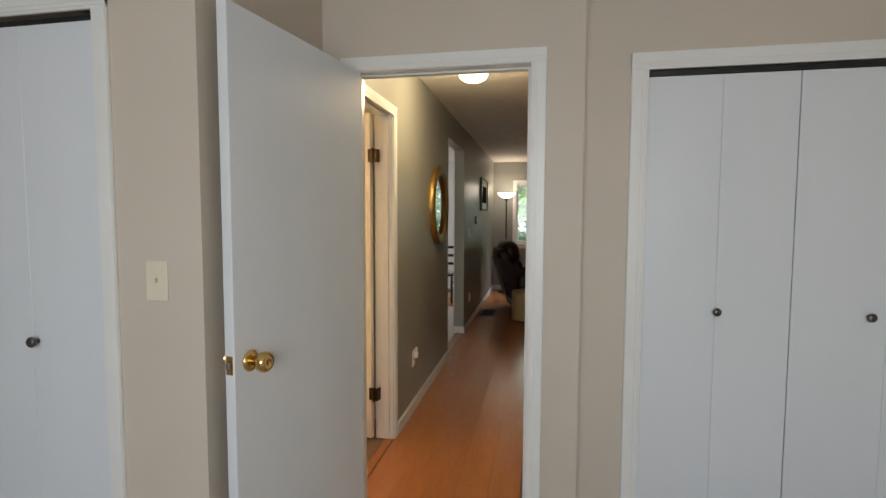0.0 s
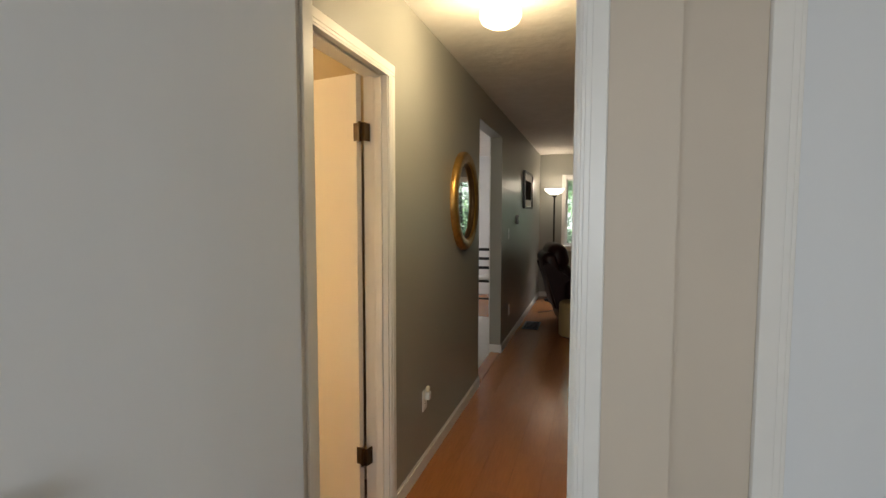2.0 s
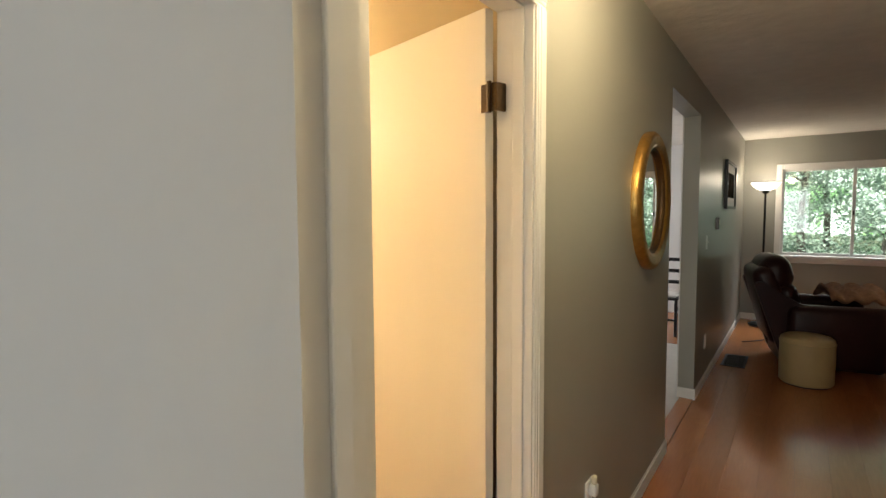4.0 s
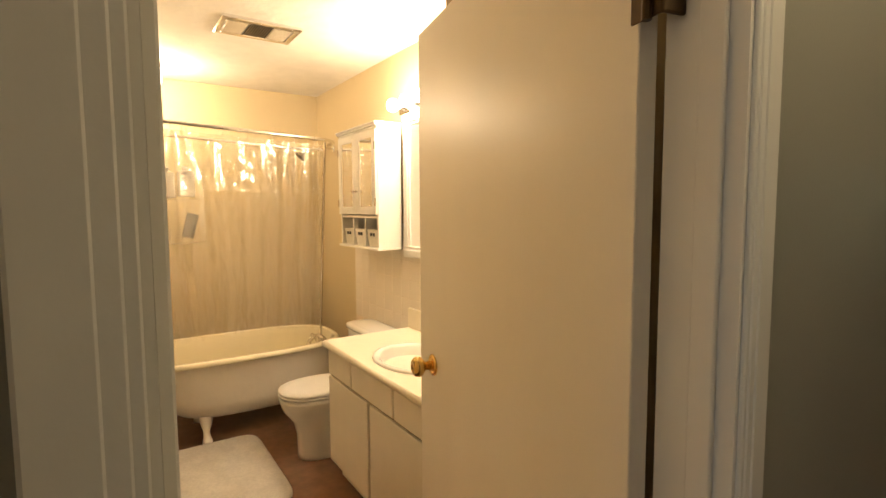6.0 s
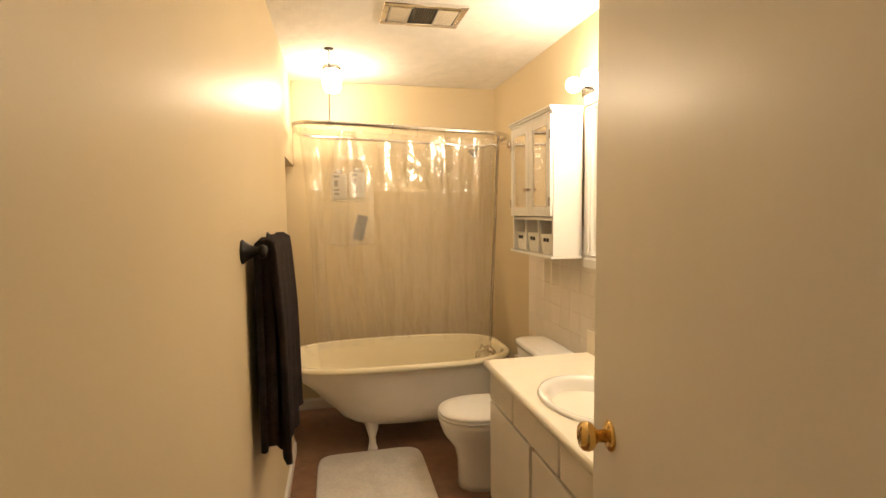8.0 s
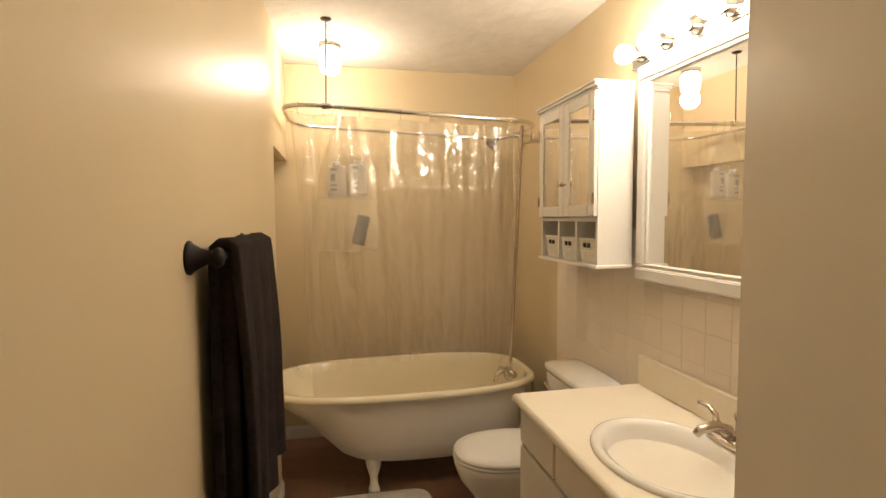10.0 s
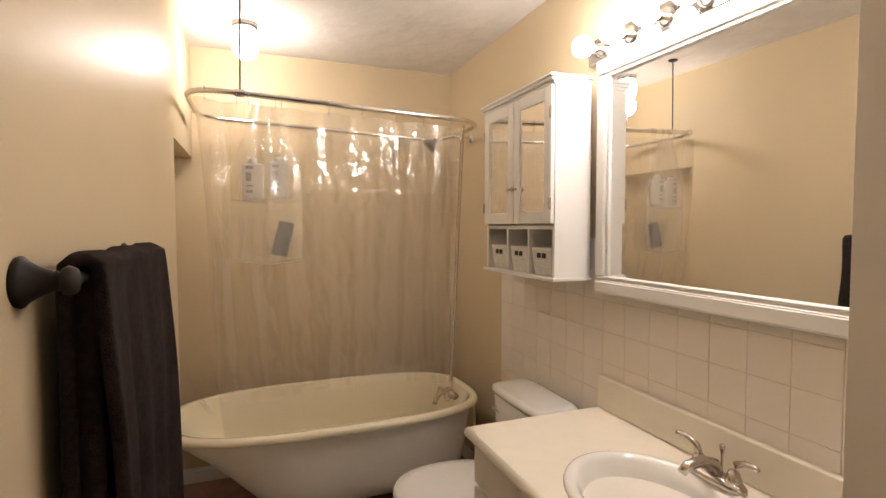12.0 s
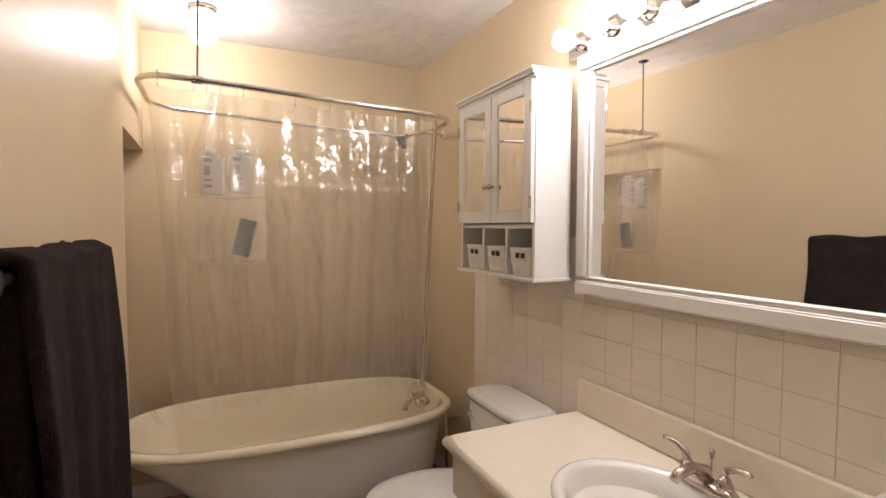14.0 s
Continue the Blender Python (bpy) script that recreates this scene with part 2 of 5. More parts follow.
def lathe(profile, n=32, m=None, bm=None, sx=1.0, sy=1.0):
    """Turn a profile of (radius, height) round z."""
    bm = bm or bmesh.new()
    m = m or Matrix.Identity(4)
    rings = []
    for r, z in profile:
        if r < 1e-5:
            rings.append([bm.verts.new(m @ Vector((0, 0, z)))])
        else:
            rings.append([bm.verts.new(m @ Vector((r * sx * math.cos(2 * math.pi * i / n), r * sy * math.sin(2 * math.pi * i / n), z))) for i in range(n)])
    for p, q in zip(rings, rings[1:]):
        for i in range(n):
            j = (i + 1) % n
            if len(p) == 1 and len(q) > 1:
                bm.faces.new((p[0], q[i], q[j]))
            elif len(q) == 1 and len(p) > 1:
                bm.faces.new((p[i], q[0], p[j]))
            elif len(p) > 1:
                bm.faces.new((p[i], q[i], q[j], p[j]))
    bmesh.ops.recalc_face_normals(bm, faces=bm.faces)
    return bm


def tube(points, radius, n=10, closed=False, bm=None):
    """A round bar along points; radius may be a list."""
    bm = bm or bmesh.new()
    pts = [Vector(p) for p in points]
    rings = []
    up = Vector((0, 0, 1))
    for i, p in enumerate(pts):
        a = pts[i - 1] if i or closed else p
        b = pts[(i + 1) % len(pts)] if i + 1 < len(pts) or closed else p
        d = (b - a).normalized()
        u = up if abs(d.dot(up)) < 0.95 else Vector((1, 0, 0))
        s = d.cross(u).normalized()
        w = s.cross(d)
        r = radius[i] if isinstance(radius, (list, tuple)) else radius
        rings.append([bm.verts.new(p + r * (math.cos(2 * math.pi * k / n) * s + math.sin(2 * math.pi * k / n) * w)) for k in range(n)])
    pairs = list(zip(rings, rings[1:])) + ([(rings[-1], rings[0])] if closed else [])
    for p, q in pairs:
        for k in range(n):
            bm.faces.new((p[k], p[(k + 1) % n], q[(k + 1) % n], q[k]))
    if not closed:
        bm.faces.new(rings[0])
        bm.faces.new(rings[-1])
    bmesh.ops.recalc_face_normals(bm, faces=bm.faces)
    return bm


def loft(rings, cap0=True, cap1=True):
    bm = bmesh.new()
    vs = [[bm.verts.new(p) for p in r] for r in rings]
    n = len(vs[0])
    for p, q in zip(vs, vs[1:]):
        for i in range(n):
            bm.faces.new((p[i], p[(i + 1) % n], q[(i + 1) % n], q[i]))
    if cap0:
        bm.faces.new(vs[0])
    if cap1:
        bm.faces.new(vs[-1])
    bmesh.ops.recalc_face_normals(bm, faces=bm.faces)
    return bm


def oval(cx, cy, rx, ry, z, n=48, power=2.0):
    out = []
    for i in range(n):
        a = 2 * math.pi * i / n
        c, s = math.cos(a), math.sin(a)
        out.append((cx + rx * math.copysign(abs(c) ** (2 / power), c), cy + ry * math.copysign(abs(s) ** (2 / power), s), z))
    return out


def sheet(f, nu, nv):
    """A grid of points f(u, v), u and v from 0 to 1."""
    bm = bmesh.new()
    g = [[bm.verts.new(f(i / nu, j / nv)) for j in range(nv + 1)] for i in range(nu + 1)]
    for i in range(nu):
        for j in range(nv):
            bm.faces.new((g[i][j], g[i + 1][j], g[i + 1][j + 1], g[i][j + 1]))
    return bm


def thicken(ob, t):
    mod = ob.modifiers.new("thickness", "SOLIDIFY")
    mod.thickness, mod.offset = t, 0
    return ob


def cushion(a, b, r, seg=4, puff=0.0):
    bm = box(a, b, r, seg)
    if puff:
        c0, hs = (Vector(a) + Vector(b)) / 2, [(abs(p - q)) / 2 for p, q in zip(a, b)]
        for v in bm.verts:
            d = v.co - c0
            k = [1 - (d[i] / hs[i]) ** 2 for i in range(3)]
            for i in range(3):
                o1, o2 = k[(i + 1) % 3], k[(i + 2) % 3]
                v.co[i] += math.copysign(puff, d[i]) * max(0, o1) * max(0, o2) * abs(d[i]) / hs[i]
    return bm


# ---------- walls, floors, ceilings ----------
H = 2.44
# bedroom
setting("wall_bedroom_door", boxes([((-0.037, 0, 0), (0.092, 0.115, H)), ((0.868, 0, 0), (1.06, 0.115, H)), ((0.092, 0, 2.05), (0.868, 0.115, H))]), BED_WALL, "warm grey painted wall round the bedroom doorway", "wall")
setting("wall_bedroom_return", box((-0.115, -0.82, 0), (-0.037, 0.115, H)), BED_WALL, "warm grey painted wall beside the open door", "wall")
setting("wall_bedroom_switch", boxes([((-0.337, -0.82, 0), (-0.115, -0.72, H)), ((-2.0, -0.82, 2.022), (-0.337, -0.72, H)), ((-2.6, -0.82, 0), (-2.0, -0.72, H))]), BED_WALL, "warm grey painted wall with the light switch", "wall")
setting("wall_bedroom_closet", boxes([((1.06, 0.10, 0), (1.30, 0.20, H)), ((2.52, 0.10, 0), (3.3, 0.20, H)), ((1.30, 0.10, 2.02), (2.52, 0.20, H))]), BED_WALL, "warm grey painted wall round the wide closet", "wall")
setting("wall_bedroom_east", box((3.2, -4.0, 0), (3.3, 0.10, H)), BED_WALL, "plain warm grey bedroom wall", "wall")
setting("wall_bedroom_west", box((-2.7, -4.0, 0), (-2.6, -0.72, H)), BED_WALL, "plain warm grey bedroom wall", "wall")
setting("wall_bedroom_south", boxes([((-2.7, -4.1, 0), (0.0, -4.0, H)), ((1.8, -4.1, 0), (3.3, -4.0, H)), ((0, -4.1, 0), (1.8, -4.0, 0.85)), ((0, -4.1, 2.15), (1.8, -4.0, H))]), BED_WALL, "plain warm grey bedroom wall with a window opening", "wall")
setting("floor_bedroom", box((-2.7, -4.1, -0.1), (3.3, 0.04, 0)), CARPET, "beige carpeted bedroom floor", "floor")
setting("ceiling_bedroom", boxes([((-2.7, -4.1, H), (3.3, 0.0, H + 0.1))]), CEIL, "white textured bedroom ceiling", "ceiling")
setting("wall_closet_back_left", box((-2.6, -0.12, 0), (-0.115, -0.03, H)), BED_WALL, "plain back wall of the closet", "wall")
setting("wall_closet_back_right", box((1.06, 0.75, 0), (3.3, 0.82, H)), BED_WALL, "plain back wall of the closet", "wall")
# hall and living room
setting("wall_hall_left", boxes([((-0.115, 0.115, 0), (0, 0.233, H)), ((-0.115, 0.233, 2.055), (0, 0.93, H)), ((-0.115, 0.93, 0), (0, 2.80, H)),
        ((-0.115, 2.80, 2.19), (0, 3.843, H)), ((-0.115, 3.843, 0), (0, 7.597, H))]), HALL_WALL, "grey-green satin painted hall wall with an opening", "wall")
setting("wall_hall_right", boxes([((0.93, 0.115, 0), (1.03, 1.17, H)), ((1.03, 1.07, 0), (4.3, 1.17, H))]), HALL_WALL, "grey-green satin painted short hall wall", "wall")
setting("wall_living_north", boxes([((-3.6, 7.597, 0), (0.43, 7.80, H)), ((1.95, 7.597, 0), (4.4, 7.80, H)), ((0.43, 7.597, 0), (1.95, 7.80, 0.90)), ((0.43, 7.597, 2.03), (1.95, 7.80, H))]), HALL_WALL, "grey-green painted wall round the living room window", "wall")
setting("wall_living_east", box((4.3, 1.07, 0), (4.4, 7.597, H)), HALL_WALL, "plain grey-green living room wall", "wall")
setting("ceiling_hall", boxes([((-0.115, 0.0, H), (1.03, 1.17, H + 0.1)), ((-0.115, 1.17, H), (4.4, 7.8, H + 0.1)), ((1.03, 0.0, H), (3.3, 1.17, H + 0.1))]), CEIL, "white textured hall ceiling", "ceiling")
# dining room behind the opening
setting("wall_dining_south", box((-3.6, 1.85, 0), (-0.115, 1.95, H)), DIN_WALL, "plain pale dining room wall", "wall")
# unseen west wall, its opening added behind the fill lamp
setting("wall_dining_west", boxes([((-3.6, 1.95, 0), (-3.5, 5.4, H)), ((-3.6, 7.0, 0), (-3.5, 7.597, H)), ((-3.6, 5.4, 0), (-3.5, 7.0, 0.85)), ((-3.6, 5.4, 2.15), (-3.5, 7.0, H))]), DIN_WALL, "plain pale dining room wall with an added opening", "wall")
setting("wall_dining_north", box((-3.5, 7.53, 0), (-0.115, 7.596, H)), DIN_WALL, "pale painted dining room wall", "wall")
setting("wall_dining_east_face", boxes([((-0.125, 3.848, 0), (-0.1155, 7.53, H)), ((-0.125, 1.95, 0), (-0.1155, 2.795, H))]), DIN_WALL, "pale painted back of the hall wall", "wall")
setting("ceiling_dining", box((-3.6, 1.85, H), (-0.115, 7.8, H + 0.1)), CEIL, "white textured dining room ceiling", "ceiling")
setting("floor_dining", box((-3.6, 1.85, -0.1), (-0.10, 5.6, -0.002)), DIN_FLOOR, "pale tiled dining room floor", "floor")
setting("floor_dining_wood", box((-3.6, 5.6, -0.1), (-0.115, 7.597, 0.0)), WOOD_FLOOR, "orange wood dining room floor", "floor")
# bathroom
GX, GZ = -0.33, 1.30
BW, BY0, BY1 = -3.866, 0.213, 1.744
NICHE_X, NICHE_Y, NICHE_Z = -3.17, 0.11, 1.828
setting("wall_bath_towel", boxes([((NICHE_X, 0.0, 0), (-0.125, BY0, H)), ((BW, NICHE_Y, NICHE_Z), (NICHE_X, BY0, H)), ((BW, 0.0, 0), (NICHE_X, NICHE_Y, H))]), BATH_WALL, "tan satin painted bathroom wall with an alcove", "wall")
setting("wall_bath_back", box((BW - 0.1, 0.0, 0), (BW, BY1 + 0.1, H)), BATH_WALL, "tan satin painted wall behind the bathtub", "wall")
setting("wall_bath_vanity", box((BW, BY1, 0), (-0.115, BY1 + 0.1, H)), BATH_WALL, "tan satin painted wall behind the vanity", "wall")
setting("wall_bath_hall_face", boxes([((-0.125, 0.935, 0), (-0.1155, 1.189, H)), ((-0.125, 0.228, 2.06), (-0.1155, 0.935, H)), ((-0.125, 0.12, 0), (-0.1155, 0.228, H))]), BATH_WALL, "tan painted bathroom side of the hall wall", "wall")
setting("wall_bath_end", box((-1.09, 1.19, 0), (-0.125, BY1, H)), BATH_WALL, "tan satin painted wall at the end of the vanity", "wall")
setting("ceiling_bath", box((BW - 0.1, 0.0, H), (-0.115, BY1 + 0.1, H + 0.1)), CEIL, "white textured bathroom ceiling", "ceiling")
setting("floor_bath", box((BW, 0.0, -0.1), (-0.06, BY1, -0.001)), BATH_FLOOR, "mottled brown vinyl bathroom floor", "floor")


def baseboard(name, a, b, t=(0.0, 0.0)):
    """A board 85 mm high from a to b in plan, standing t off the wall."""
    x0, x1 = sorted((a[0], b[0] + t[0]))
    y0, y1 = sorted((a[1], b[1] + t[1]))
    bm = box((x0, y0, 0.001), (x1, y1, 0.07))
    add_box(bm, (x0 + 0.3 * max(t[0], 0), y0 + 0.3 * max(0, -t[1]), 0.07), (x1 - 0.5 * max(t[0], 0), y1 - 0.5 * max(0, t[1]), 0.085))
    return setting(name, bm, TRIM, "white painted wooden baseboard", "baseboard")


baseboard("baseboard_hall_near", (0.0, 0.984), (0.0, 2.80), (0.012, 0))
baseboard("baseboard_opening_end", (-0.115, 3.831), (0.012, 3.831), (0, 0.012))
baseboard("baseboard_hall_far", (0.0, 3.843), (0.0, 7.585), (0.012, 0))
baseboard("baseboard_living", (0.0, 7.585), (4.3, 7.585), (0, 0.012))
baseboard("baseboard_hall_right", (0.918, 0.13), (0.918, 1.17), (0.012, 0))
baseboard("baseboard_towel_wall", (NICHE_X, BY0), (-0.13, BY0), (0, 0.012))
baseboard("baseboard_alcove_end", (NICHE_X - 0.012, NICHE_Y), (NICHE_X - 0.012, BY0), (0.012, 0))
baseboard("baseboard_bath_back", (BW, NICHE_Y), (BW, BY1), (0.012, 0))
baseboard("baseboard_bath_vanity", (BW + 0.012, BY1 - 0.012), (-2.28, BY1 - 0.012), (0, 0.012))

# ---------- doorways ----------


def casing(name, lo, hi, top, face, depth, axis, back=0.0, width=0.062, label="white painted moulded door casing"):
    """A moulded casing round an opening from lo to hi along axis, standing on the plane face and proud of it by depth."""
    root = thing(name, (0, 0, 0), label, "door frame", kind="structure")

    def piece(n, p0, p1, z0, z1, upright):
        bm = bmesh.new()
        for k, (s0, s1, d) in enumerate(((0.0, 1.0, 0.62), (0.14, 0.99, 0.82), (0.36, 0.97, 1.0))):
            d0, d1 = face, face + depth * d
            if upright:
                a = p0 + (p1 - p0) * s0
                b = p0 + (p1 - p0) * s1
                q0, q1, y0, y1 = a, b, z0, z1
            else:
                q0, q1, y0, y1 = min(p0, p1), max(p0, p1), z0 + (z1 - z0) * s0, z0 + (z1 - z0) * s1
            A, B = ((q0, d0, y0), (q1, d1, y1)) if axis == "x" else ((d0, q0, y0), (d1, q1, y1))
            add_box(bm, A, B, 0.0015)
        part(n, bm, TRIM, root)
    piece("side_casing", lo, lo - width, 0.001, top, True)
    piece("side_casing", hi, hi + width, 0.001, top, True)
    piece("head_casing", lo - width, hi + width, top, top + width, False)
    return root


def lining(name, lo, hi, top, f0, f1, axis, stop_at, parent):
    """The jamb boards and stops inside an opening."""
    t = 0.018
    for n, a, b, z0, z1 in (("jamb", lo, lo + t, 0, top), ("jamb", hi - t, hi, 0, top), ("head_jamb", lo + t, hi - t, top - t, top)):
        A, B = ((a, f0, z0 + 0.001), (b, f1, z1)) if axis == "x" else ((f0, a, z0 + 0.001), (f1, b, z1))
        part(n, box(A, B), TRIM, parent)
    s0, s1 = stop_at, stop_at + 0.035
    for n, a, b, z0, z1 in (("stop", lo + t, lo + t + 0.011, 0, top - t), ("stop", hi - t - 0.011, hi - t, 0, top - t), ("head_stop", lo + t + 0.011, hi - t - 0.011, top - t - 0.011, top - t)):
        A, B = ((a, s0, z0 + 0.002), (b, s1, z1)) if axis == "x" else ((s0, a, z0 + 0.002), (s1, b, z1))
        part(n, box(A, B, 0.002), TRIM, parent)


c = casing("door_frame_bedroom", 0.105, 0.856, 2.035, 0.0, -0.016, "x", width=0.057)
lining("l", 0.092, 0.868, 2.05, 0.0, 0.115, "x", 0.045, c)
c = casing("door_frame_bathroom", 0.245, 0.920, 2.035, 0.0, 0.012, "y", width=0.058)
lining("l", 0.233, 0.93, 2.055, -0.115, 0.0, "y", -0.06, c)
casing("closet_frame_wide", 1.315, 2.505, 2.01, 0.10, -0.016, "x", width=0.068, label="white painted closet door casing")
casing("closet_frame_small", -2.0, -0.365, 2.008, -0.82, -0.016, "x", width=0.05, label="white painted closet door casing")


def knob_on(root, m, mat, big=1.0, name="door_knob"):
    """A round knob with its rose; its axis is z of m."""
    rose = part("rose", lathe([(0, 0), (0.033, 0), (0.034, 0.003), (0.030, 0.008), (0.018, 0.012), (0.0, 0.012)], 28, m), mat, root, smooth=True)
    prof = [(0.0, 0.011), (0.013, 0.011), (0.012, 0.026), (0.018, 0.031), (0.0265, 0.038), (0.029, 0.047), (0.027, 0.056), (0.021, 0.062), (0.010, 0.064), (0.008, 0.062), (0.0, 0.062)]
    return part(name, lathe([(r * big, z * big) for r, z in prof], 28, m), mat, root, smooth=True)


def flush_door(name, at, yaw, width, height, thick, mat, label, knob_z, hinge_mat, hinge_zs, knob_sides=(1, -1), backset=0.066):
    """A flush door hinged on its local z axis at x = 0, its leaf along +x, its face at y = 0 and back at y = thick."""
    root = thing(name, at, label, "door", kind="structure")
    root.rotation_euler = (0, 0, radians(yaw))
    leaf = part("leaf", box((0.004, 0, 0.012), (width, thick, height), 0.002), mat, root)
    for s in knob_sides:
        y, rx = (0.0, 90) if s > 0 else (thick, -90)
        rx = rx if thick > 0 else -rx
        knob_on(leaf, pose(width - backset, y, knob_z, rx), BRASS, 1.1)
    part("latch_plate", box((width - 0.0005, thick / 2 - 0.012, knob_z - 0.028), (width + 0.0015, thick / 2 + 0.012, knob_z + 0.028), 0.0005), BRASS, leaf)
    part("latch", box((width + 0.001, thick / 2 - 0.006, knob_z - 0.009), (width + 0.011, thick / 2 + 0.006, knob_z + 0.009), 0.002), STEEL, leaf)
    for z in hinge_zs:
        bm = tube([(-0.004, -0.006, z - 0.045), (-0.004, -0.006, z + 0.045)], 0.0065, 10)
        add_box(bm, (-0.002, -0.0015, z - 0.044), (0.034, 0.0, z + 0.044), 0.001)
        add_box(bm, (-0.036, -0.004, z - 0.044), (-0.006, -0.001, z + 0.044), 0.001)
        part("hinge", bm, hinge_mat, root)
    return root


LEAF_YAW = -98.5
flush_door("door_bedroom", (0.112, -0.017, 0), LEAF_YAW, 0.772, 2.025, 0.035, DOOR, "white painted flush bedroom door standing open, brass knob", 0.985, PEWTER, (0.22, 1.86), knob_sides=(-1, 1))
BATH_LEAF_END = (-1.10, 1.088)
bx, by = -0.128, 0.872
blen = math.hypot(BATH_LEAF_END[0] - bx, BATH_LEAF_END[1] - by)
byaw = math.degrees(math.atan2(BATH_LEAF_END[1] - by, BATH_LEAF_END[0] - bx))
# the leaf's visible face looks towards the towel wall
bd = flush_door("door_bathroom", (bx, by, 0), byaw, blen, 2.045, -0.035, BATH_DOOR, "cream painted flush bathroom door standing open, brass knob", 0.998, DARK_BRASS, (), (1, -1), 0.125)
for z in (0.30, 1.788):
    bm = box((-0.006, -0.002, z - 0.04), (0.020, 0.0025, z + 0.04), 0.002, 2)
    add_box(bm, (-0.042, -0.040, z - 0.04), (-0.034, 0.002, z + 0.04), 0.003, 2)
    add_box(bm, (-0.040, -0.003, z - 0.04), (-0.006, 0.0025, z + 0.04), 0.002, 2)
    tube([(-0.016, 0.006, z - 0.044), (-0.016, 0.006, z + 0.044)], 0.0075, 10, bm=bm)
    part("hinge", bm, DARK_BRASS, bd, "antique brass butt hinge")


def bifold(name, x0, x1, y, top, knob_x, knob_z, label, folds):
    root = thing(name, (x0, y, 0), label, "closet door")
    xs = [x0] + folds + [x1]
    for a, b in zip(xs, xs[1:]):
        p = part("panel", box((a - x0 + 0.0004, 0, 0.012), (b - x0 - 0.0004, 0.028, top), 0.0012), BIFOLD, root)
    for k in knob_x:
        part("knob", lathe([(0, 0), (0.008, 0), (0.007, 0.012), (0.015, 0.018), (0.017, 0.024), (0.013, 0.029), (0, 0.031)], 20, pose(k - x0, 0, knob_z, 90)), PEWTER, root, "dark pewter knob", smooth=True)
    return root


bifold("bifold_door", 1.317, 1.872, 0.115, 1.985, (1.60,), 1.04, "white bifold closet door with a dark knob", [1.598])
bifold("bifold_door", 1.875, 2.503, 0.115, 1.985, (2.145,), 1.04, "white bifold closet door with a dark knob", [2.207])
bifold("bifold_door", -1.20, -0.367, -0.80, 1.988, (-0.637,), 1.03, "white bifold closet door with a dark knob", [-0.655])
bifold("bifold_door", -1.998, -1.204, -0.80, 1.988, (-1.75,), 1.03, "white bifold closet door with a dark knob", [-1.60])
setting("closet_track_wide", box((1.317, 0.118, 1.99), (2.503, 0.15, 2.008)), BLACK_PLASTIC, "dark metal bifold door track", "track")
setting("closet_track_small", box((-1.998, -0.795, 1.991), (-0.367, -0.76, 2.006)), BLACK_PLASTIC, "dark metal bifold door track", "track")


def switch_plate(name, m, mat, label, toggles=1, outlet=False, category="light switch", core=None):
    """A wall plate lying in the local xz plane and facing -y."""
    root = thing(name, (0, 0, 0), label, category)
    root.matrix_world = m
    w = 0.035 if toggles < 2 else 0.058
    part("plate", box((-w, -0.006, -0.058), (w, 0, 0.058), 0.003, 2), mat, root)
    for k in range(toggles):
        x = (k - (toggles - 1) / 2) * 0.046
        if outlet:
            for z in (-0.02, 0.02):
                part("socket", box((x - 0.017, -0.008, z - 0.014), (x + 0.017, -0.005, z + 0.014), 0.004, 2), core or mat, root)
                for q in (-0.006, 0.006):
                    part("slot", box((x + q - 0.0012, -0.0085, z - 0.004), (x + q + 0.0012, -0.0078, z + 0.005)), BLACK_PLASTIC, root)
        else:
            part("toggle", box((x - 0.005, -0.018, -0.004), (x + 0.005, -0.004, 0.012), 0.002), core or mat, root)
            for z in (-0.03, 0.03):
                part("screw", lathe([(0, 0), (0.003, 0), (0.002, 0.0012), (0, 0.0014)], 8, pose(x, -0.006, z, 90)), mat, root)
    return root


switch_plate("light_switch", pose(-0.183, -0.82, 1.234), IVORY, "ivory plastic toggle light switch on the bedroom wall")
switch_plate("light_switch", pose(0.93, 1.0, 1.25, 0, 0, -90), IVORY, "yellowed double toggle light switch on the hall wall", 2)
switch_plate("wall_outlet", pose(0.0, 1.415, 0.385, 0, 0, 90), WHITE_PLASTIC, "white wall outlet low on the hall wall", 1, True, "outlet")
switch_plate("light_switch", pose(0.0, 4.28, 1.21, 0, 0, 90), WHITE_PLASTIC, "white toggle light switch beside the opening", 1)
switch_plate("wall_outlet", pose(0.0, 4.35, 0.36, 0, 0, 90), WHITE_PLASTIC, "white wall outlet low beyond the opening", 1, True, "outlet")
g = switch_plate("wall_outlet", pose(GX, BY0, GZ, 0, 0, 180), STEEL, "steel outlet plate with a black socket and red button", 1, True, "outlet", BLACK_PLASTIC)
switch_plate("light_switch", pose(GX + 0.13, BY0, GZ, 0, 0, 180), IVORY, "ivory toggle light switch beside the bathroom outlet")
part("reset_button", box((-0.008, -0.012, -0.006), (0.008, -0.007, 0.006), 0.001), RED, g, "red reset button")

pl = thing("night_light", (0.008, 1.415, 0.405), "small white plug-in night light in the hall outlet", "night light")
part("body", cushion((0.0, -0.018, -0.016), (0.030, 0.018, 0.030), 0.008, 3), WHITE_PLASTIC, pl, smooth=True)
part("shade", cushion((0.006, -0.013, 0.028), (0.026, 0.013, 0.062), 0.008, 3), IVORY, pl, "pale translucent cap", smooth=True)

# ---------- hall things ----------
# thermostat
th = thing("thermostat", (0.0, 4.869, 1.36), "small grey wall thermostat", "thermostat")
part("case", box((0, -0.035, -0.055), (0.028, 0.035, 0.055), 0.006, 2), PEWTER, th)
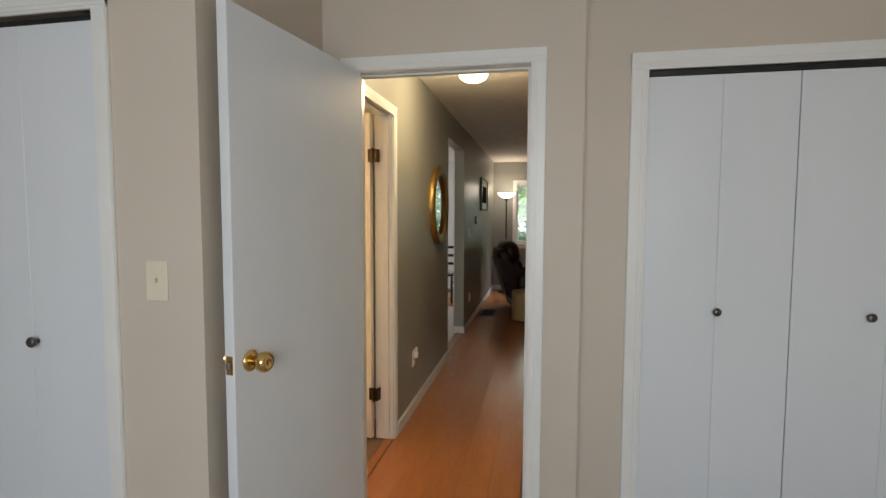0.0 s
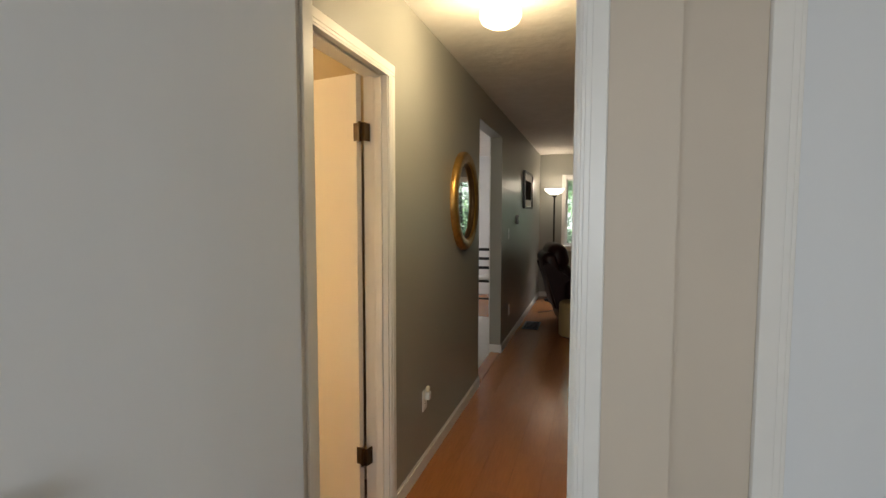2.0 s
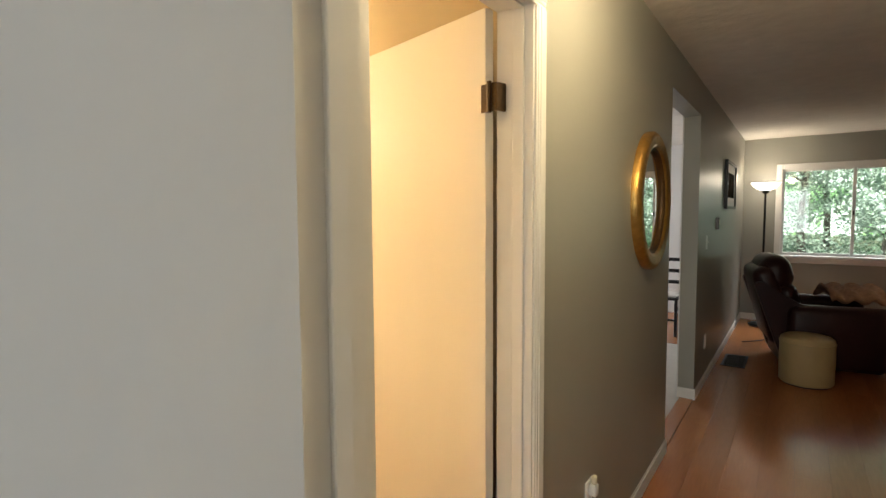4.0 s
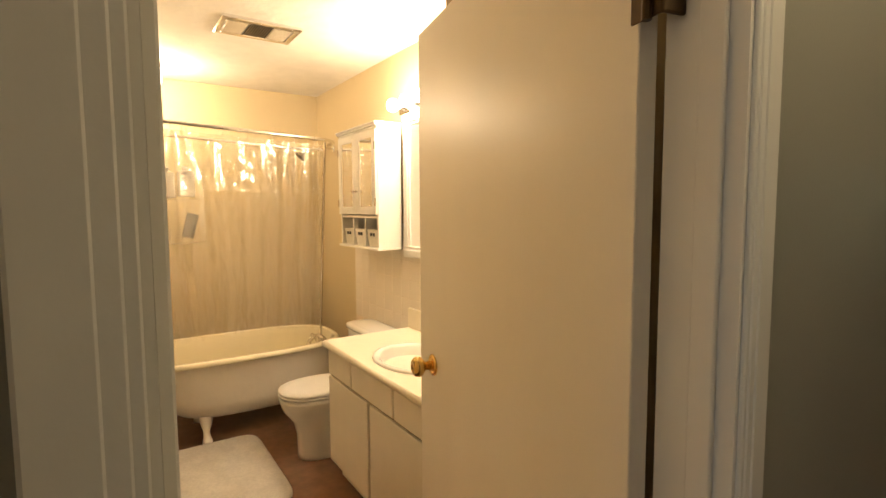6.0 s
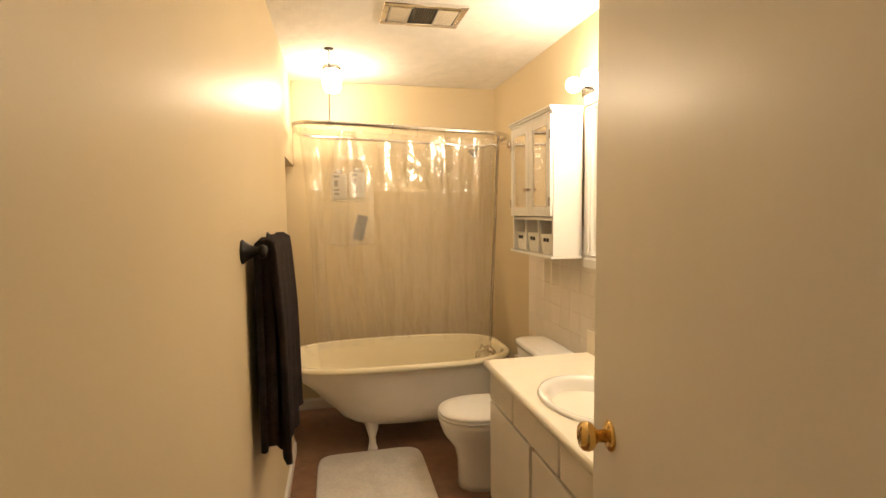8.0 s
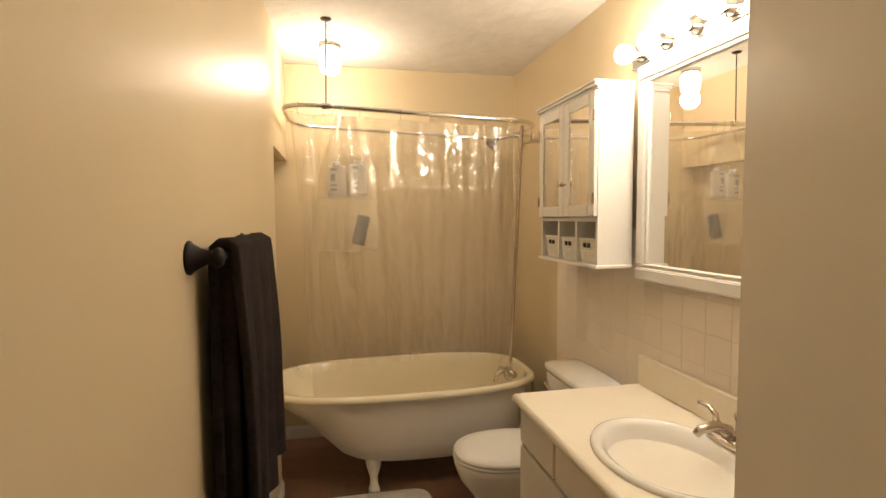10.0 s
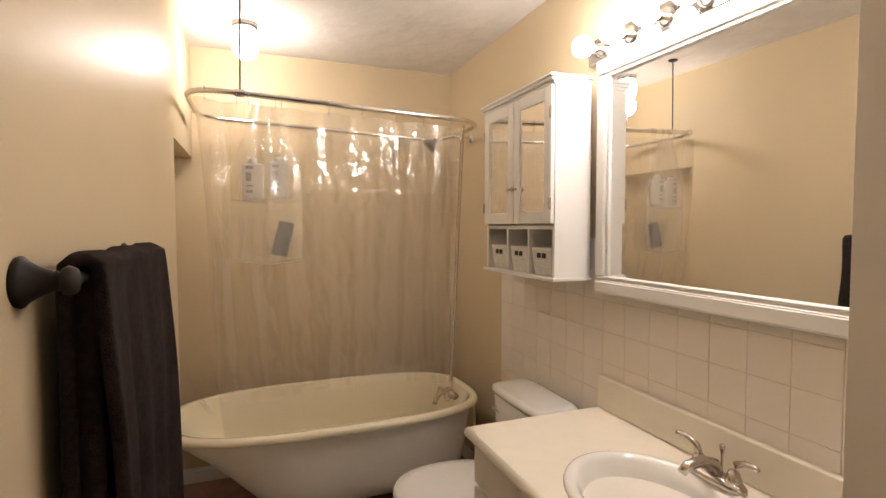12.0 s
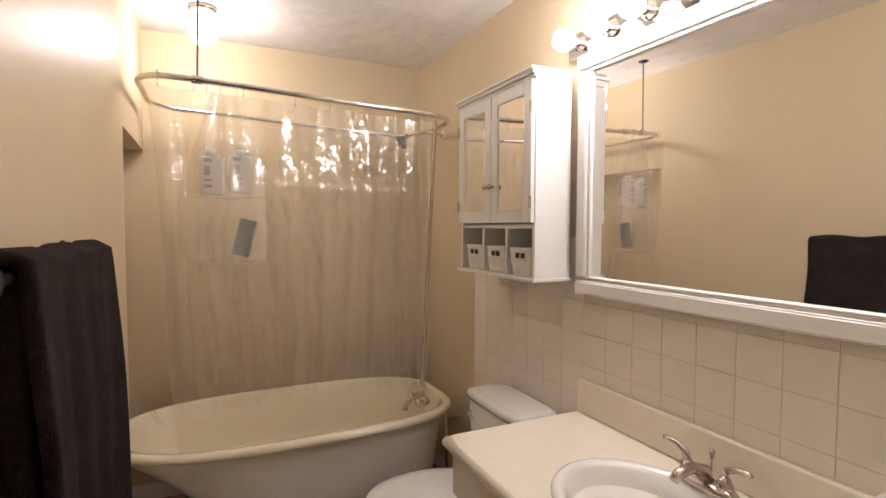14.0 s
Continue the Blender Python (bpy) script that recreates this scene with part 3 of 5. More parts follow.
part("face", box((0.028, -0.022, -0.01), (0.031, 0.022, 0.035), 0.001), IVORY, th)


def oval_mirror(at, ry, rz):
    root = thing("oval_mirror", at, "oval wall mirror in a gilded wooden frame", "mirror")
    n = 72
    prof = [(0.0, 0.0), (0.0, 0.026), (0.012, 0.040), (0.028, 0.046), (0.046, 0.038), (0.062, 0.042), (0.076, 0.034), (0.085, 0.020), (0.086, 0.006)]
    rings = [[(h, (ry - d) * math.cos(2 * math.pi * i / n), (rz - d) * math.sin(2 * math.pi * i / n)) for i in range(n)] for d, h in prof]
    part("frame", loft(rings, False, False), GOLD, root, smooth=True)
    inner = [[(h, (ry - d) * math.cos(2 * math.pi * i / n), (rz - d) * math.sin(2 * math.pi * i / n)) for i in range(n)] for d, h in ((0.082, 0.028), (0.096, 0.022), (0.098, 0.008))]
    part("inner_bead", loft(inner, False, False), GOLD_DARK, root, "dark inner bead", smooth=True)
    part("glass", loft([[(0.006, (ry - 0.092) * math.cos(2 * math.pi * i / n), (rz - 0.092) * math.sin(2 * math.pi * i / n)) for i in range(n)],
                        [(0.010, (ry - 0.092) * math.cos(2 * math.pi * i / n), (rz - 0.092) * math.sin(2 * math.pi * i / n)) for i in range(n)]]), MIRROR, root)


oval_mirror((0.0, 2.27, 1.515), 0.335, 0.345)


def picture(name, m, w, h, frame_mat, art_mat, label, fw=0.03, mat_w=0.0, depth=0.025):
    """A framed picture in the local xz plane that faces -y; its origin is its middle."""
    root = thing(name, (0, 0, 0), label, "picture")
    root.matrix_world = m
    for n, a, b in (("frame_rail", (-w / 2, -depth, h / 2 - fw), (w / 2, 0, h / 2)), ("frame_rail", (-w / 2, -depth, -h / 2), (w / 2, 0, -h / 2 + fw)),
                    ("frame_stile", (-w / 2, -depth, -h / 2 + fw), (-w / 2 + fw, 0, h / 2 - fw)), ("frame_stile", (w / 2 - fw, -depth, -h / 2 + fw), (w / 2, 0, h / 2 - fw))):
        part(n, box(a, b, 0.003), frame_mat, root)
    part("print", box((-w / 2 + fw, -depth * 0.5, -h / 2 + fw), (w / 2 - fw, -0.002, h / 2 - fw)), PAPER if mat_w else art_mat, root)
    if mat_w:
        part("image", box((-w / 2 + fw + mat_w, -depth * 0.5 - 0.002, -h / 2 + fw + mat_w), (w / 2 - fw - mat_w, -depth * 0.5, h / 2 - fw - mat_w)), art_mat, root)
    return root


picture("framed_picture", pose(0.0, 5.85, 1.75, 0, 0, 90), 0.86, 0.50, BLACK, PRINT_DARK, "framed print in a black frame with white mat", 0.03, 0.09, 0.03)
art_far = picture("framed_picture", pose(0.93, 0.62, 1.85, 0, 0, -90), 0.29, 0.75, BLACK, PRINT_DARK, "narrow dark framed art panel on the hall wall", 0.016, 0, 0.03)
art_near = picture("framed_picture", pose(0.93, 0.29, 1.95, 0, 0, -90), 0.27, 0.68, BLACK, PRINT_DARK, "narrow dark framed art panel near the doorway", 0.016, 0, 0.03)



def embossed(panel, w, h, seed):
    """Leaf-shaped lobes raised on the face of a panel."""
    rnd = random.Random(seed)
    for k in range(9):
        z = -h / 2 + 0.07 + (h - 0.14) * k / 8
        x = (0.18 if k % 2 else -0.18) * w + rnd.uniform(-0.01, 0.01)
        m = pose(x, -0.013, z, 90, 0, 0) @ Matrix.Rotation(radians(rnd.uniform(25, 65) * (1 if k % 2 else -1)), 4, "Z")
        part("raised_leaf", lathe([(0.05, 0.0), (0.047, 0.006), (0.03, 0.012), (0, 0.015)], 16, m, sx=0.5), PRINT_DARK, panel, smooth=True)


embossed(art_far, 0.29, 0.75, 3)
embossed(art_near, 0.27, 0.68, 4)

# hall ceiling lamp
hl = thing("ceiling_lamp", (0.47, 1.10, H), "white glass schoolhouse ceiling lamp, brass fitter, lit", "ceiling lamp")
part("canopy", lathe([(0, 0), (0.062, 0), (0.060, -0.012), (0.050, -0.02), (0.046, -0.05), (0.052, -0.055), (0.052, -0.066), (0, -0.066)], 32), BRASS, hl, "brass fitter", smooth=True)
hg = part("shade", lathe([(0.046, -0.062), (0.05, -0.075), (0.085, -0.095), (0.103, -0.125), (0.104, -0.15), (0.09, -0.178), (0.06, -0.195), (0.0, -0.203)], 36), HALL_GLOBE, hl, "lit white glass shade", smooth=True)
hg.visible_shadow = False
hl.scale = (0.9, 0.9, 0.9)

# floor register
reg = thing("floor_register", (0.16, 5.2, 0.0), "dark slatted metal floor register", "vent")
part("frame", boxes([((-0.1, -0.23, 0.004), (0.1, -0.21, 0.010)), ((-0.1, 0.21, 0.004), (0.1, 0.23, 0.010)), ((-0.1, -0.21, 0.004), (-0.08, 0.21, 0.010)), ((0.08, -0.21, 0.004), (0.1, 0.21, 0.010))]), BRONZE, reg)
for i in range(20):
    y = -0.2 + i * 0.021
    part("slat", box((-0.08, y - 0.004, 0.004), (0.08, y + 0.004, 0.009)), BRONZE, reg)
# flat black sheet painting the shade of the hollow below the slats
part("duct", box((-0.08, -0.21, 0.001), (0.08, 0.21, 0.003)), BLACK_PLASTIC, reg)

# ---------- living room ----------
wn = thing("window_1", (0, 7.597, 0), "white sliding window with two panes and trim", "window", kind="structure")
part("side_casing", box((0.37, -0.018, 0.84), (0.44, 0, 2.09), 0.004), TRIM, wn)
part("side_casing", box((1.94, -0.018, 0.84), (2.01, 0, 2.09), 0.004), TRIM, wn)
part("head_casing", box((0.44, -0.018, 2.02), (1.94, 0, 2.09), 0.004), TRIM, wn)
part("sill", box((0.35, -0.05, 0.86), (2.03, 0.06, 0.90), 0.006, 2), TRIM, wn)
part("apron", box((0.40, -0.016, 0.80), (1.98, 0, 0.86), 0.003), TRIM, wn)
for a, b, y in ((0.432, 1.20, 0.06), (1.165, 1.948, 0.035)):
    fr = part("sash", boxes([((a, y, 0.90), (a + 0.035, y + 0.022, 2.028)), ((b - 0.035, y, 0.90), (b, y + 0.022, 2.028)), ((a + 0.035, y, 0.90), (b - 0.035, y + 0.022, 0.935)), ((a + 0.035, y, 1.995), (b - 0.035, y + 0.022, 2.028))], 0.002), WHITE_PLASTIC, wn)
    pn = part("pane", box((a + 0.035, y + 0.009, 0.935), (b - 0.035, y + 0.013, 1.995)), PANE, fr)
    pn.visible_shadow = False
part("latch", box((1.172, 0.02, 1.42), (1.19, 0.035, 1.48), 0.003), PEWTER, wn)

# torchiere
fl = thing("floor_lamp", (0.27, 7.24, 0), "black torchiere floor lamp with white glass bowl, lit", "floor lamp")
part("base", lathe([(0, 0), (0.14, 0), (0.145, 0.012), (0.12, 0.026), (0.03, 0.036), (0.014, 0.06), (0, 0.06)], 32), BLACK, fl, smooth=True)
part("pole", tube([(0, 0, 0.05), (0, 0, 1.72)], 0.013, 12), BLACK, fl)
part("collar", lathe([(0, 1.70), (0.02, 1.70), (0.045, 1.73), (0.05, 1.745), (0, 1.745)], 24), BLACK, fl, smooth=True)
sh = part("shade", lathe([(0.0, 1.735), (0.05, 1.74), (0.10, 1.765), (0.14, 1.80), (0.168, 1.845), (0.163, 1.847), (0.135, 1.806), (0.095, 1.772), (0.0, 1.748)], 36), TORCH_GLASS, fl, "lit white glass bowl", smooth=True)
sh.visible_shadow = False
part("rim", lathe([(0.166, 1.842), (0.172, 1.842), (0.172, 1.852), (0.160, 1.852)], 36), BLACK, fl, smooth=True)


# recliner, facing +x and a little +y
rc = thing("recliner", (0.82, 5.55, 0), "oxblood leather recliner with padded arms", "armchair")
rc.rotation_euler = (0, 0, radians(12))


def leaning(bm, px, pz, deg):
    bmesh.ops.rotate(bm, verts=bm.verts, cent=(px, 0, pz), matrix=Matrix.Rotation(radians(deg), 3, "Y"))
    return bm


part("base", cushion((-0.36, -0.36, 0.03), (0.42, 0.36, 0.30), 0.05, 3), LEATHER, rc, smooth=True)
part("seat", cushion((-0.25, -0.27, 0.28), (0.44, 0.27, 0.47), 0.07, 4, 0.02), LEATHER, rc, smooth=True)
part("footrest", cushion((0.38, -0.27, 0.08), (0.52, 0.27, 0.30), 0.06, 4, 0.02), LEATHER, rc, smooth=True)
part("footrest_pad", cushion((0.40, -0.28, 0.27), (0.55, 0.28, 0.44), 0.07, 4, 0.01), LEATHER, rc, smooth=True)
for s in (-1, 1):
    part("arm", cushion((-0.34, s * 0.27 - (0.19 if s < 0 else 0), 0.06), (0.44, s * 0.27 + (0.19 if s > 0 else 0), 0.62), 0.085, 4, 0.01), LEATHER, rc, smooth=True)
part("backrest", leaning(cushion((-0.46, -0.34, 0.25), (-0.26, 0.34, 0.98), 0.07, 4, 0.02), -0.3, 0.3, -14), LEATHER, rc, smooth=True)
for s in (-1, 1):
    outline = ((-0.36, 0.08), (-0.60, 0.78), (-0.575, 0.815), (-0.53, 0.82), (-0.36, 0.70), (-0.18, 0.60), (-0.10, 0.30))
    rings = [[(px, s * (0.35 + dy) , pz) for px, pz in outline] for dy in (-0.03, 0.045)]
    part("back_wing", loft(rings), LEATHER, rc)
part("back_pillow", leaning(cushion((-0.30, -0.30, 0.45), (-0.14, 0.30, 0.78), 0.07, 4, 0.03), -0.3, 0.3, -14), LEATHER, rc, smooth=True)
part("headrest", leaning(cushion((-0.38, -0.31, 0.74), (-0.14, 0.31, 1.05), 0.10, 5, 0.03), -0.3, 0.3, -14), LEATHER, rc, smooth=True)
bl = thing("blanket", (0.95, 5.62, 0.62), "tan folded blanket draped over the recliner arm", "blanket")
bl.rotation_euler = (0, 0, radians(12))
part("folds", sheet(lambda u, v: (-0.12 + 0.42 * u, -0.30 + 0.60 * v, 0.04 + 0.09 * math.sin(3.1 * v) + 0.018 * math.sin(19 * u + 4 * v) + 0.012 * math.sin(11 * v)), 24, 24), BLANKET, bl, smooth=True)
for o in bl.children:
    thicken(o, 0.035)
ot = thing("ottoman", (0.72, 4.80, 0), "round cream vinyl drum ottoman", "ottoman")
part("drum", lathe([(0, 0.015), (0.185, 0.015), (0.195, 0.03), (0.198, 0.20), (0.197, 0.36), (0.19, 0.395), (0.17, 0.41), (0.0, 0.418)], 48), CREAM_VINYL, ot, smooth=True)
part("piping", lathe([(0.194, 0.352), (0.201, 0.356), (0.201, 0.364), (0.194, 0.368)], 48), CREAM_VINYL, ot, smooth=True)
part("foot_ring", lathe([(0, 0.002), (0.17, 0.002), (0.17, 0.016), (0, 0.016)], 32), BLACK_PLASTIC, ot)
cd = thing("power_cord", (0.25, 6.6, 0.006), "dark power cord trailing across the floor", "cord")
part("cord", tube([(0.02 * math.sin(9 * k) + 0.25 * k * (1 - k) * 4 - 0.1, -0.5 + 1.0 * k, 0.0) for k in [i / 30 for i in range(31)]], 0.005, 6), CORD, cd)
lr = thing("area_rug", (2.6, 6.3, 0.0), "red and purple patterned area rug", "rug")
part("mat_surface", box((-0.95, -0.85, 0.004), (1.0, 0.9, 0.014), 0.003), RUG_RED, lr)

# ---------- dining chair glimpsed through the opening ----------
ch = thing("dining_chair", (-0.72, 6.15, 0), "black ladder-back dining chair with pale seat cushion", "chair")
for x in (-0.2, 0.2):
    part("leg", tube([(x, -0.2, 0), (x, -0.2, 0.45)], 0.018, 8), BLACK, ch)
    part("back_post", tube([(x, 0.2, 0), (x, 0.2, 0.45), (x, 0.25, 0.95)], 0.018, 8), BLACK, ch)
    part("side_rail", box((x - 0.012, -0.2, 0.30), (x + 0.012, 0.2, 0.33), 0.003), BLACK, ch)
part("seat", box((-0.22, -0.22, 0.43), (0.22, 0.2, 0.46), 0.008), BLACK, ch)
part("cushion", cushion((-0.2, -0.2, 0.46), (0.2, 0.18, 0.51), 0.02, 3), PAPER, ch, "pale seat cushion", smooth=True)
for z in (0.60, 0.74, 0.88):
    part("back_slat", box((-0.2, 0.215 + (z - 0.6) * 0.1, z - 0.022), (0.2, 0.232 + (z - 0.6) * 0.1, z + 0.022), 0.004), BLACK, ch)
part("front_stretcher", box((-0.2, -0.212, 0.18), (0.2, -0.19, 0.205), 0.003), BLACK, ch)

# ---------- bathtub corner ----------
TX0, TX1, TY0, TY1, RIM = -3.67, -2.91, 0.116, 1.625, 0.575
tcx, tcy = (TX0 + TX1) / 2, (TY0 + TY1) / 2
trx, trY = (TX1 - TX0) / 2, (TY1 - TY0) / 2


def tub_ring(inset_x, inset_lo, inset_hi, z, n=72):
    """The tub in plan: a round end at low y (sloped), a squarer end at high y."""
    lo, hi = TY0 + inset_lo, TY1 - inset_hi
    cy, ry, rx = (lo + hi) / 2, (hi - lo) / 2, trx - inset_x
    out = []
    for i in range(n):
        a = 2 * math.pi * i / n
        c, s = math.cos(a), math.sin(a)
        pw = 2.7 if s < 0 else 3.2
        out.append((tcx + rx * math.copysign(abs(c) ** (2 / pw), c), cy + ry * math.copysign(abs(s) ** (2 / pw), s), z))
    return out


tub = thing("bathtub", (0, 0, 0), "white cast-iron clawfoot bathtub with rolled rim", "bathtub")
part("shell", loft([tub_ring(0.035, 0.04, 0.035, RIM - 0.025), tub_ring(0.05, 0.07, 0.045, RIM - 0.08), tub_ring(0.068, 0.19, 0.06, 0.40), tub_ring(0.09, 0.32, 0.075, 0.27),
                    tub_ring(0.115, 0.385, 0.09, 0.20), tub_ring(0.155, 0.44, 0.12, 0.165), tub_ring(0.21, 0.50, 0.17, 0.152)], False, True), TUB_PAINT, tub, "cream painted outer shell", smooth=True)
part("basin", loft([tub_ring(0.045, 0.05, 0.045, RIM - 0.004), tub_ring(0.065, 0.08, 0.06, RIM - 0.05), tub_ring(0.088, 0.21, 0.075, 0.40), tub_ring(0.115, 0.35, 0.095, 0.27),
                    tub_ring(0.165, 0.45, 0.13, 0.215), tub_ring(0.25, 0.56, 0.2, 0.19)], False, True), ENAMEL, tub, "glossy cream enamel inside", smooth=True)
rim_rings = []
for k in range(9):
    a = -0.3 * math.pi + k * 1.5 * math.pi / 8
    rim_rings.append(tub_ring(0.024 - 0.024 * math.cos(a), 0.024 - 0.024 * math.cos(a), 0.024 - 0.024 * math.cos(a), RIM - 0.018 + 0.02 * math.sin(a)))
part("rolled_rim", loft(rim_rings, False, False), ENAMEL, tub, smooth=True)
for fx, sx in ((-3.155, 1), (-3.43, -1)):
    for fy in (0.69, 1.36):
        pts = [(fx - sx * 0.03, fy, 0.215), (fx + sx * 0.02, fy, 0.185), (fx + sx * 0.045, fy, 0.12), (fx + sx * 0.035, fy, 0.07), (fx + sx * 0.045, fy, 0.035), (fx + sx * 0.06, fy, 0.018), (fx + sx * 0.065, fy, 0.0)]
        bm = tube(pts, [0.055, 0.05, 0.034, 0.02, 0.022, 0.03, 0.03], 14)
        part("claw_foot", bm, TUB_PAINT, tub, smooth=True)
part("drain", lathe([(0, 0.191), (0.03, 0.191), (0.028, 0.196), (0, 0.196)], 20, pose(tcx, 1.30, 0)), CHROME, tub)

# tap, riser and curtain ring
tap = thing("tub_faucet", (-3.34, 1.54, 0.515), "chrome tub faucet with two handles and shower riser", "faucet")
part("body", tube([(0.06, 0, 0), (-0.06, 0, 0)], 0.020, 12), NICKEL, tap, smooth=True)
for s in (-1, 1):
    part("handle", lathe([(0, 0), (0.012, 0), (0.012, 0.02), (0.026, 0.025), (0.026, 0.038), (0.015, 0.045), (0, 0.045)], 16, pose(s * 0.055, -0.012, 0, 90)), NICKEL, tap, smooth=True)
part("spout", tube([(0, 0, 0), (0, -0.06, 0.01), (0, -0.09, -0.02), (0, -0.095, -0.05)], 0.016, 12), NICKEL, tap, smooth=True)
part("diverter", tube([(0, 0, 0), (0, 0, 0.07)], 0.012, 10), CHROME, tap)
part("riser", tube([(0, 0.0, 0.05), (0.05, 0.012, 0.7), (0.10, 0.03, 1.47)], 0.0105, 12), NICKEL, tap)
part("supply_pipe", tube([(0.05, 0.0, -0.01), (0.05, 0.06, 0.0), (0.05, 0.125, -0.06), (0.05, 0.13, -0.514)], 0.010, 8), CHROME, tap)
part("shower_arm", tube([(0.096, 0.028, 1.40), (0.05, 0.0, 1.42), (0.0, -0.08, 1.40)], 0.008, 10), CHROME, tap)
part("shower_head", lathe([(0, 0.0), (0.012, 0), (0.016, 0.03), (0.04, 0.055), (0.042, 0.065), (0, 0.067)], 24, pose(0.0, -0.08, 1.405, 135)), PEWTER, tap, "dark shower head", smooth=True)

RX0, RX1, RY0, RY1, RZ = -3.69, -3.086, 0.26, 1.625, 1.99


def rod_z(y):
    return 2.022 - 0.05 * (y - 0.26) / 1.36


ring_pts = []
rr = 0.15
for cx, cy, a0 in ((RX1 - rr, RY1 - rr, 0), (RX0 + rr, RY1 - rr, 90), (RX0 + rr, RY0 + rr, 180), (RX1 - rr, RY0 + rr, 270)):
    for k in range(9):
        a = radians(a0 + k * 11.25)
        ring_pts.append((cx + rr * math.cos(a), cy + rr * math.sin(a), rod_z(cy + rr * math.sin(a))))
rod = thing("shower_rod", (0, 0, 0), "chrome oval shower curtain rod hung from the ceiling", "curtain rod")
part("ring_rod", tube(ring_pts, 0.0125, 12, True), CHROME, rod, smooth=True)
part("ceiling_rod", tube([(RX1, 0.478, rod_z(0.478)), (RX1, 0.485, H)], 0.0038, 8), PEWTER, rod)
part("ceiling_flange", lathe([(0, 0), (0.028, 0), (0.026, -0.006), (0.01, -0.012), (0, -0.012)], 20, pose(RX1, 0.485, H)), PEWTER, rod, smooth=True)
part("coupling", tube([(RX1, 0.458, rod_z(0.46)), (RX1, 0.498, rod_z(0.5))], 0.018, 12), CHROME, rod)
part("wall_bracket", tube([(-3.52, RY1, rod_z(1.62)), (-3.52, BY1, rod_z(1.62))], 0.009, 10), CHROME, rod)
part("wall_flange", lathe([(0, 0), (0.03, 0), (0.028, 0.006), (0.01, 0.012), (0, 0.012)], 20, pose(-3.52, BY1, rod_z(1.62), 90)), CHROME, rod)


def curtain(name, x, y0, y1, z0, waves, amp, lean, label, phase=0.0, film=VINYL, gather=0.0, belly=0.0):
    root = thing(name, (0, 0, 0), label, "shower curtain")

    def f(u, v):
        left = y0 + gather * v
        y = left + (y1 - left) * u
        ztop = rod_z(y) - 0.034 - 0.010 * abs(math.sin(math.pi * 6 * u))
        z = ztop + (z0 - ztop) * v
        a = amp * (1.0 - 0.8 * v) * (0.7 + 0.3 * math.sin(5 * u + 2))
        w = a * math.sin(2 * math.pi * waves * u + phase + 0.5 * math.sin(2.2 * v + 7 * u)) + 0.3 * a * math.sin(2 * math.pi * waves * 2.3 * u + 1.1 + v)
        # package creases: the top band stands out to a level fold, then the film falls back into the tub
        band = max(0.0, 1 - abs(v - 0.20) / 0.22)
        w += belly * (v / 0.24 if v < 0.24 else 1 - (v - 0.24) / 0.76)
        w += 0.0035 * max(0.0, 1 - abs(v - 0.24) / 0.012) + 0.002 * max(0.0, 1 - abs(v - 0.5) / 0.012)
        w += (0.003 + 0.005 * band) * noise.noise((u * 30, v * 15, phase)) + (0.0008 + 0.0018 * band) * noise.noise((u * 61, v * 47, phase + 5)) + 0.006 * noise.noise((u * 9, v * 5, 3 + phase))
        return (x + w + lean * v, y + 0.01 * math.sin(6 * v + 9 * u), z)
    part("film", sheet(f, 230, 150), film, root, smooth=True)
    return root


front = curtain("shower_curtain", RX1, 0.30, 1.475, 0.50, 8, 0.013, -0.07, "clear vinyl shower curtain with fold creases, hanging inside the tub", gather=0.09, belly=0.035)
rear = curtain("shower_curtain", RX0, 0.36, 1.55, 0.59, 8, 0.014, 0.03, "clear vinyl shower curtain liner along the back wall", 1.7, LINER)
part("loose_corner", sheet(lambda u, v: (-3.48 + 0.22 * u + 0.02 * math.sin(5 * v), 0.25 + 0.10 * u - 0.05 * v, 0.575 + (0.15 - 0.10 * u) * v + 0.012 * math.sin(7 * u + 3 * v)), 18, 14), LINER, rear, smooth=True)
hook = None
for y in (0.34, 0.465, 0.51, 0.56, 0.62, 0.645, 0.85, 1.0, 1.16, 1.30, 1.44):
    m = pose(RX1, y, rod_z(y))
    if hook is None:
        hook = thing("curtain_hook", (RX1, y, rod_z(y)), "thin chrome wire shower curtain hook", "curtain hook", "shower curtain hooks")
        pts = [(0.018 * math.sin(a), 0, 0.018 * math.cos(a)) for a in [radians(-60 + 30 * k) for k in range(8)]] + [(-0.004, 0, -0.035), (0.0, 0, -0.05), (0.008, 0, -0.045)]
        part("wire", tube(pts, 0.0018, 6), CHROME, hook)
    else:
        copy_thing(hook, m)

# toiletry pouch hanging from the rod inside the curtain
po = thing("toiletry_pouch", (RX1 + 0.03, 0.578, 0.085), "clear hanging vinyl organizer with bottles and carton", "shower organizer")


def pouch(u, v):
    z = 1.875 - (1.875 - 1.22) * v
    w = 0.055 + 0.10 * min(1, v * 2.2)
    bulge = 0.03 * max(0, math.sin(math.pi * max(0, (v - 0.3) / 0.7)))
    return (0.018 + bulge * math.sin(math.pi * u) + 0.004 * math.sin(16 * u), (u - 0.5) * 2 * w * 0.93, z - 0.02 * math.sin(math.pi * u) * v)


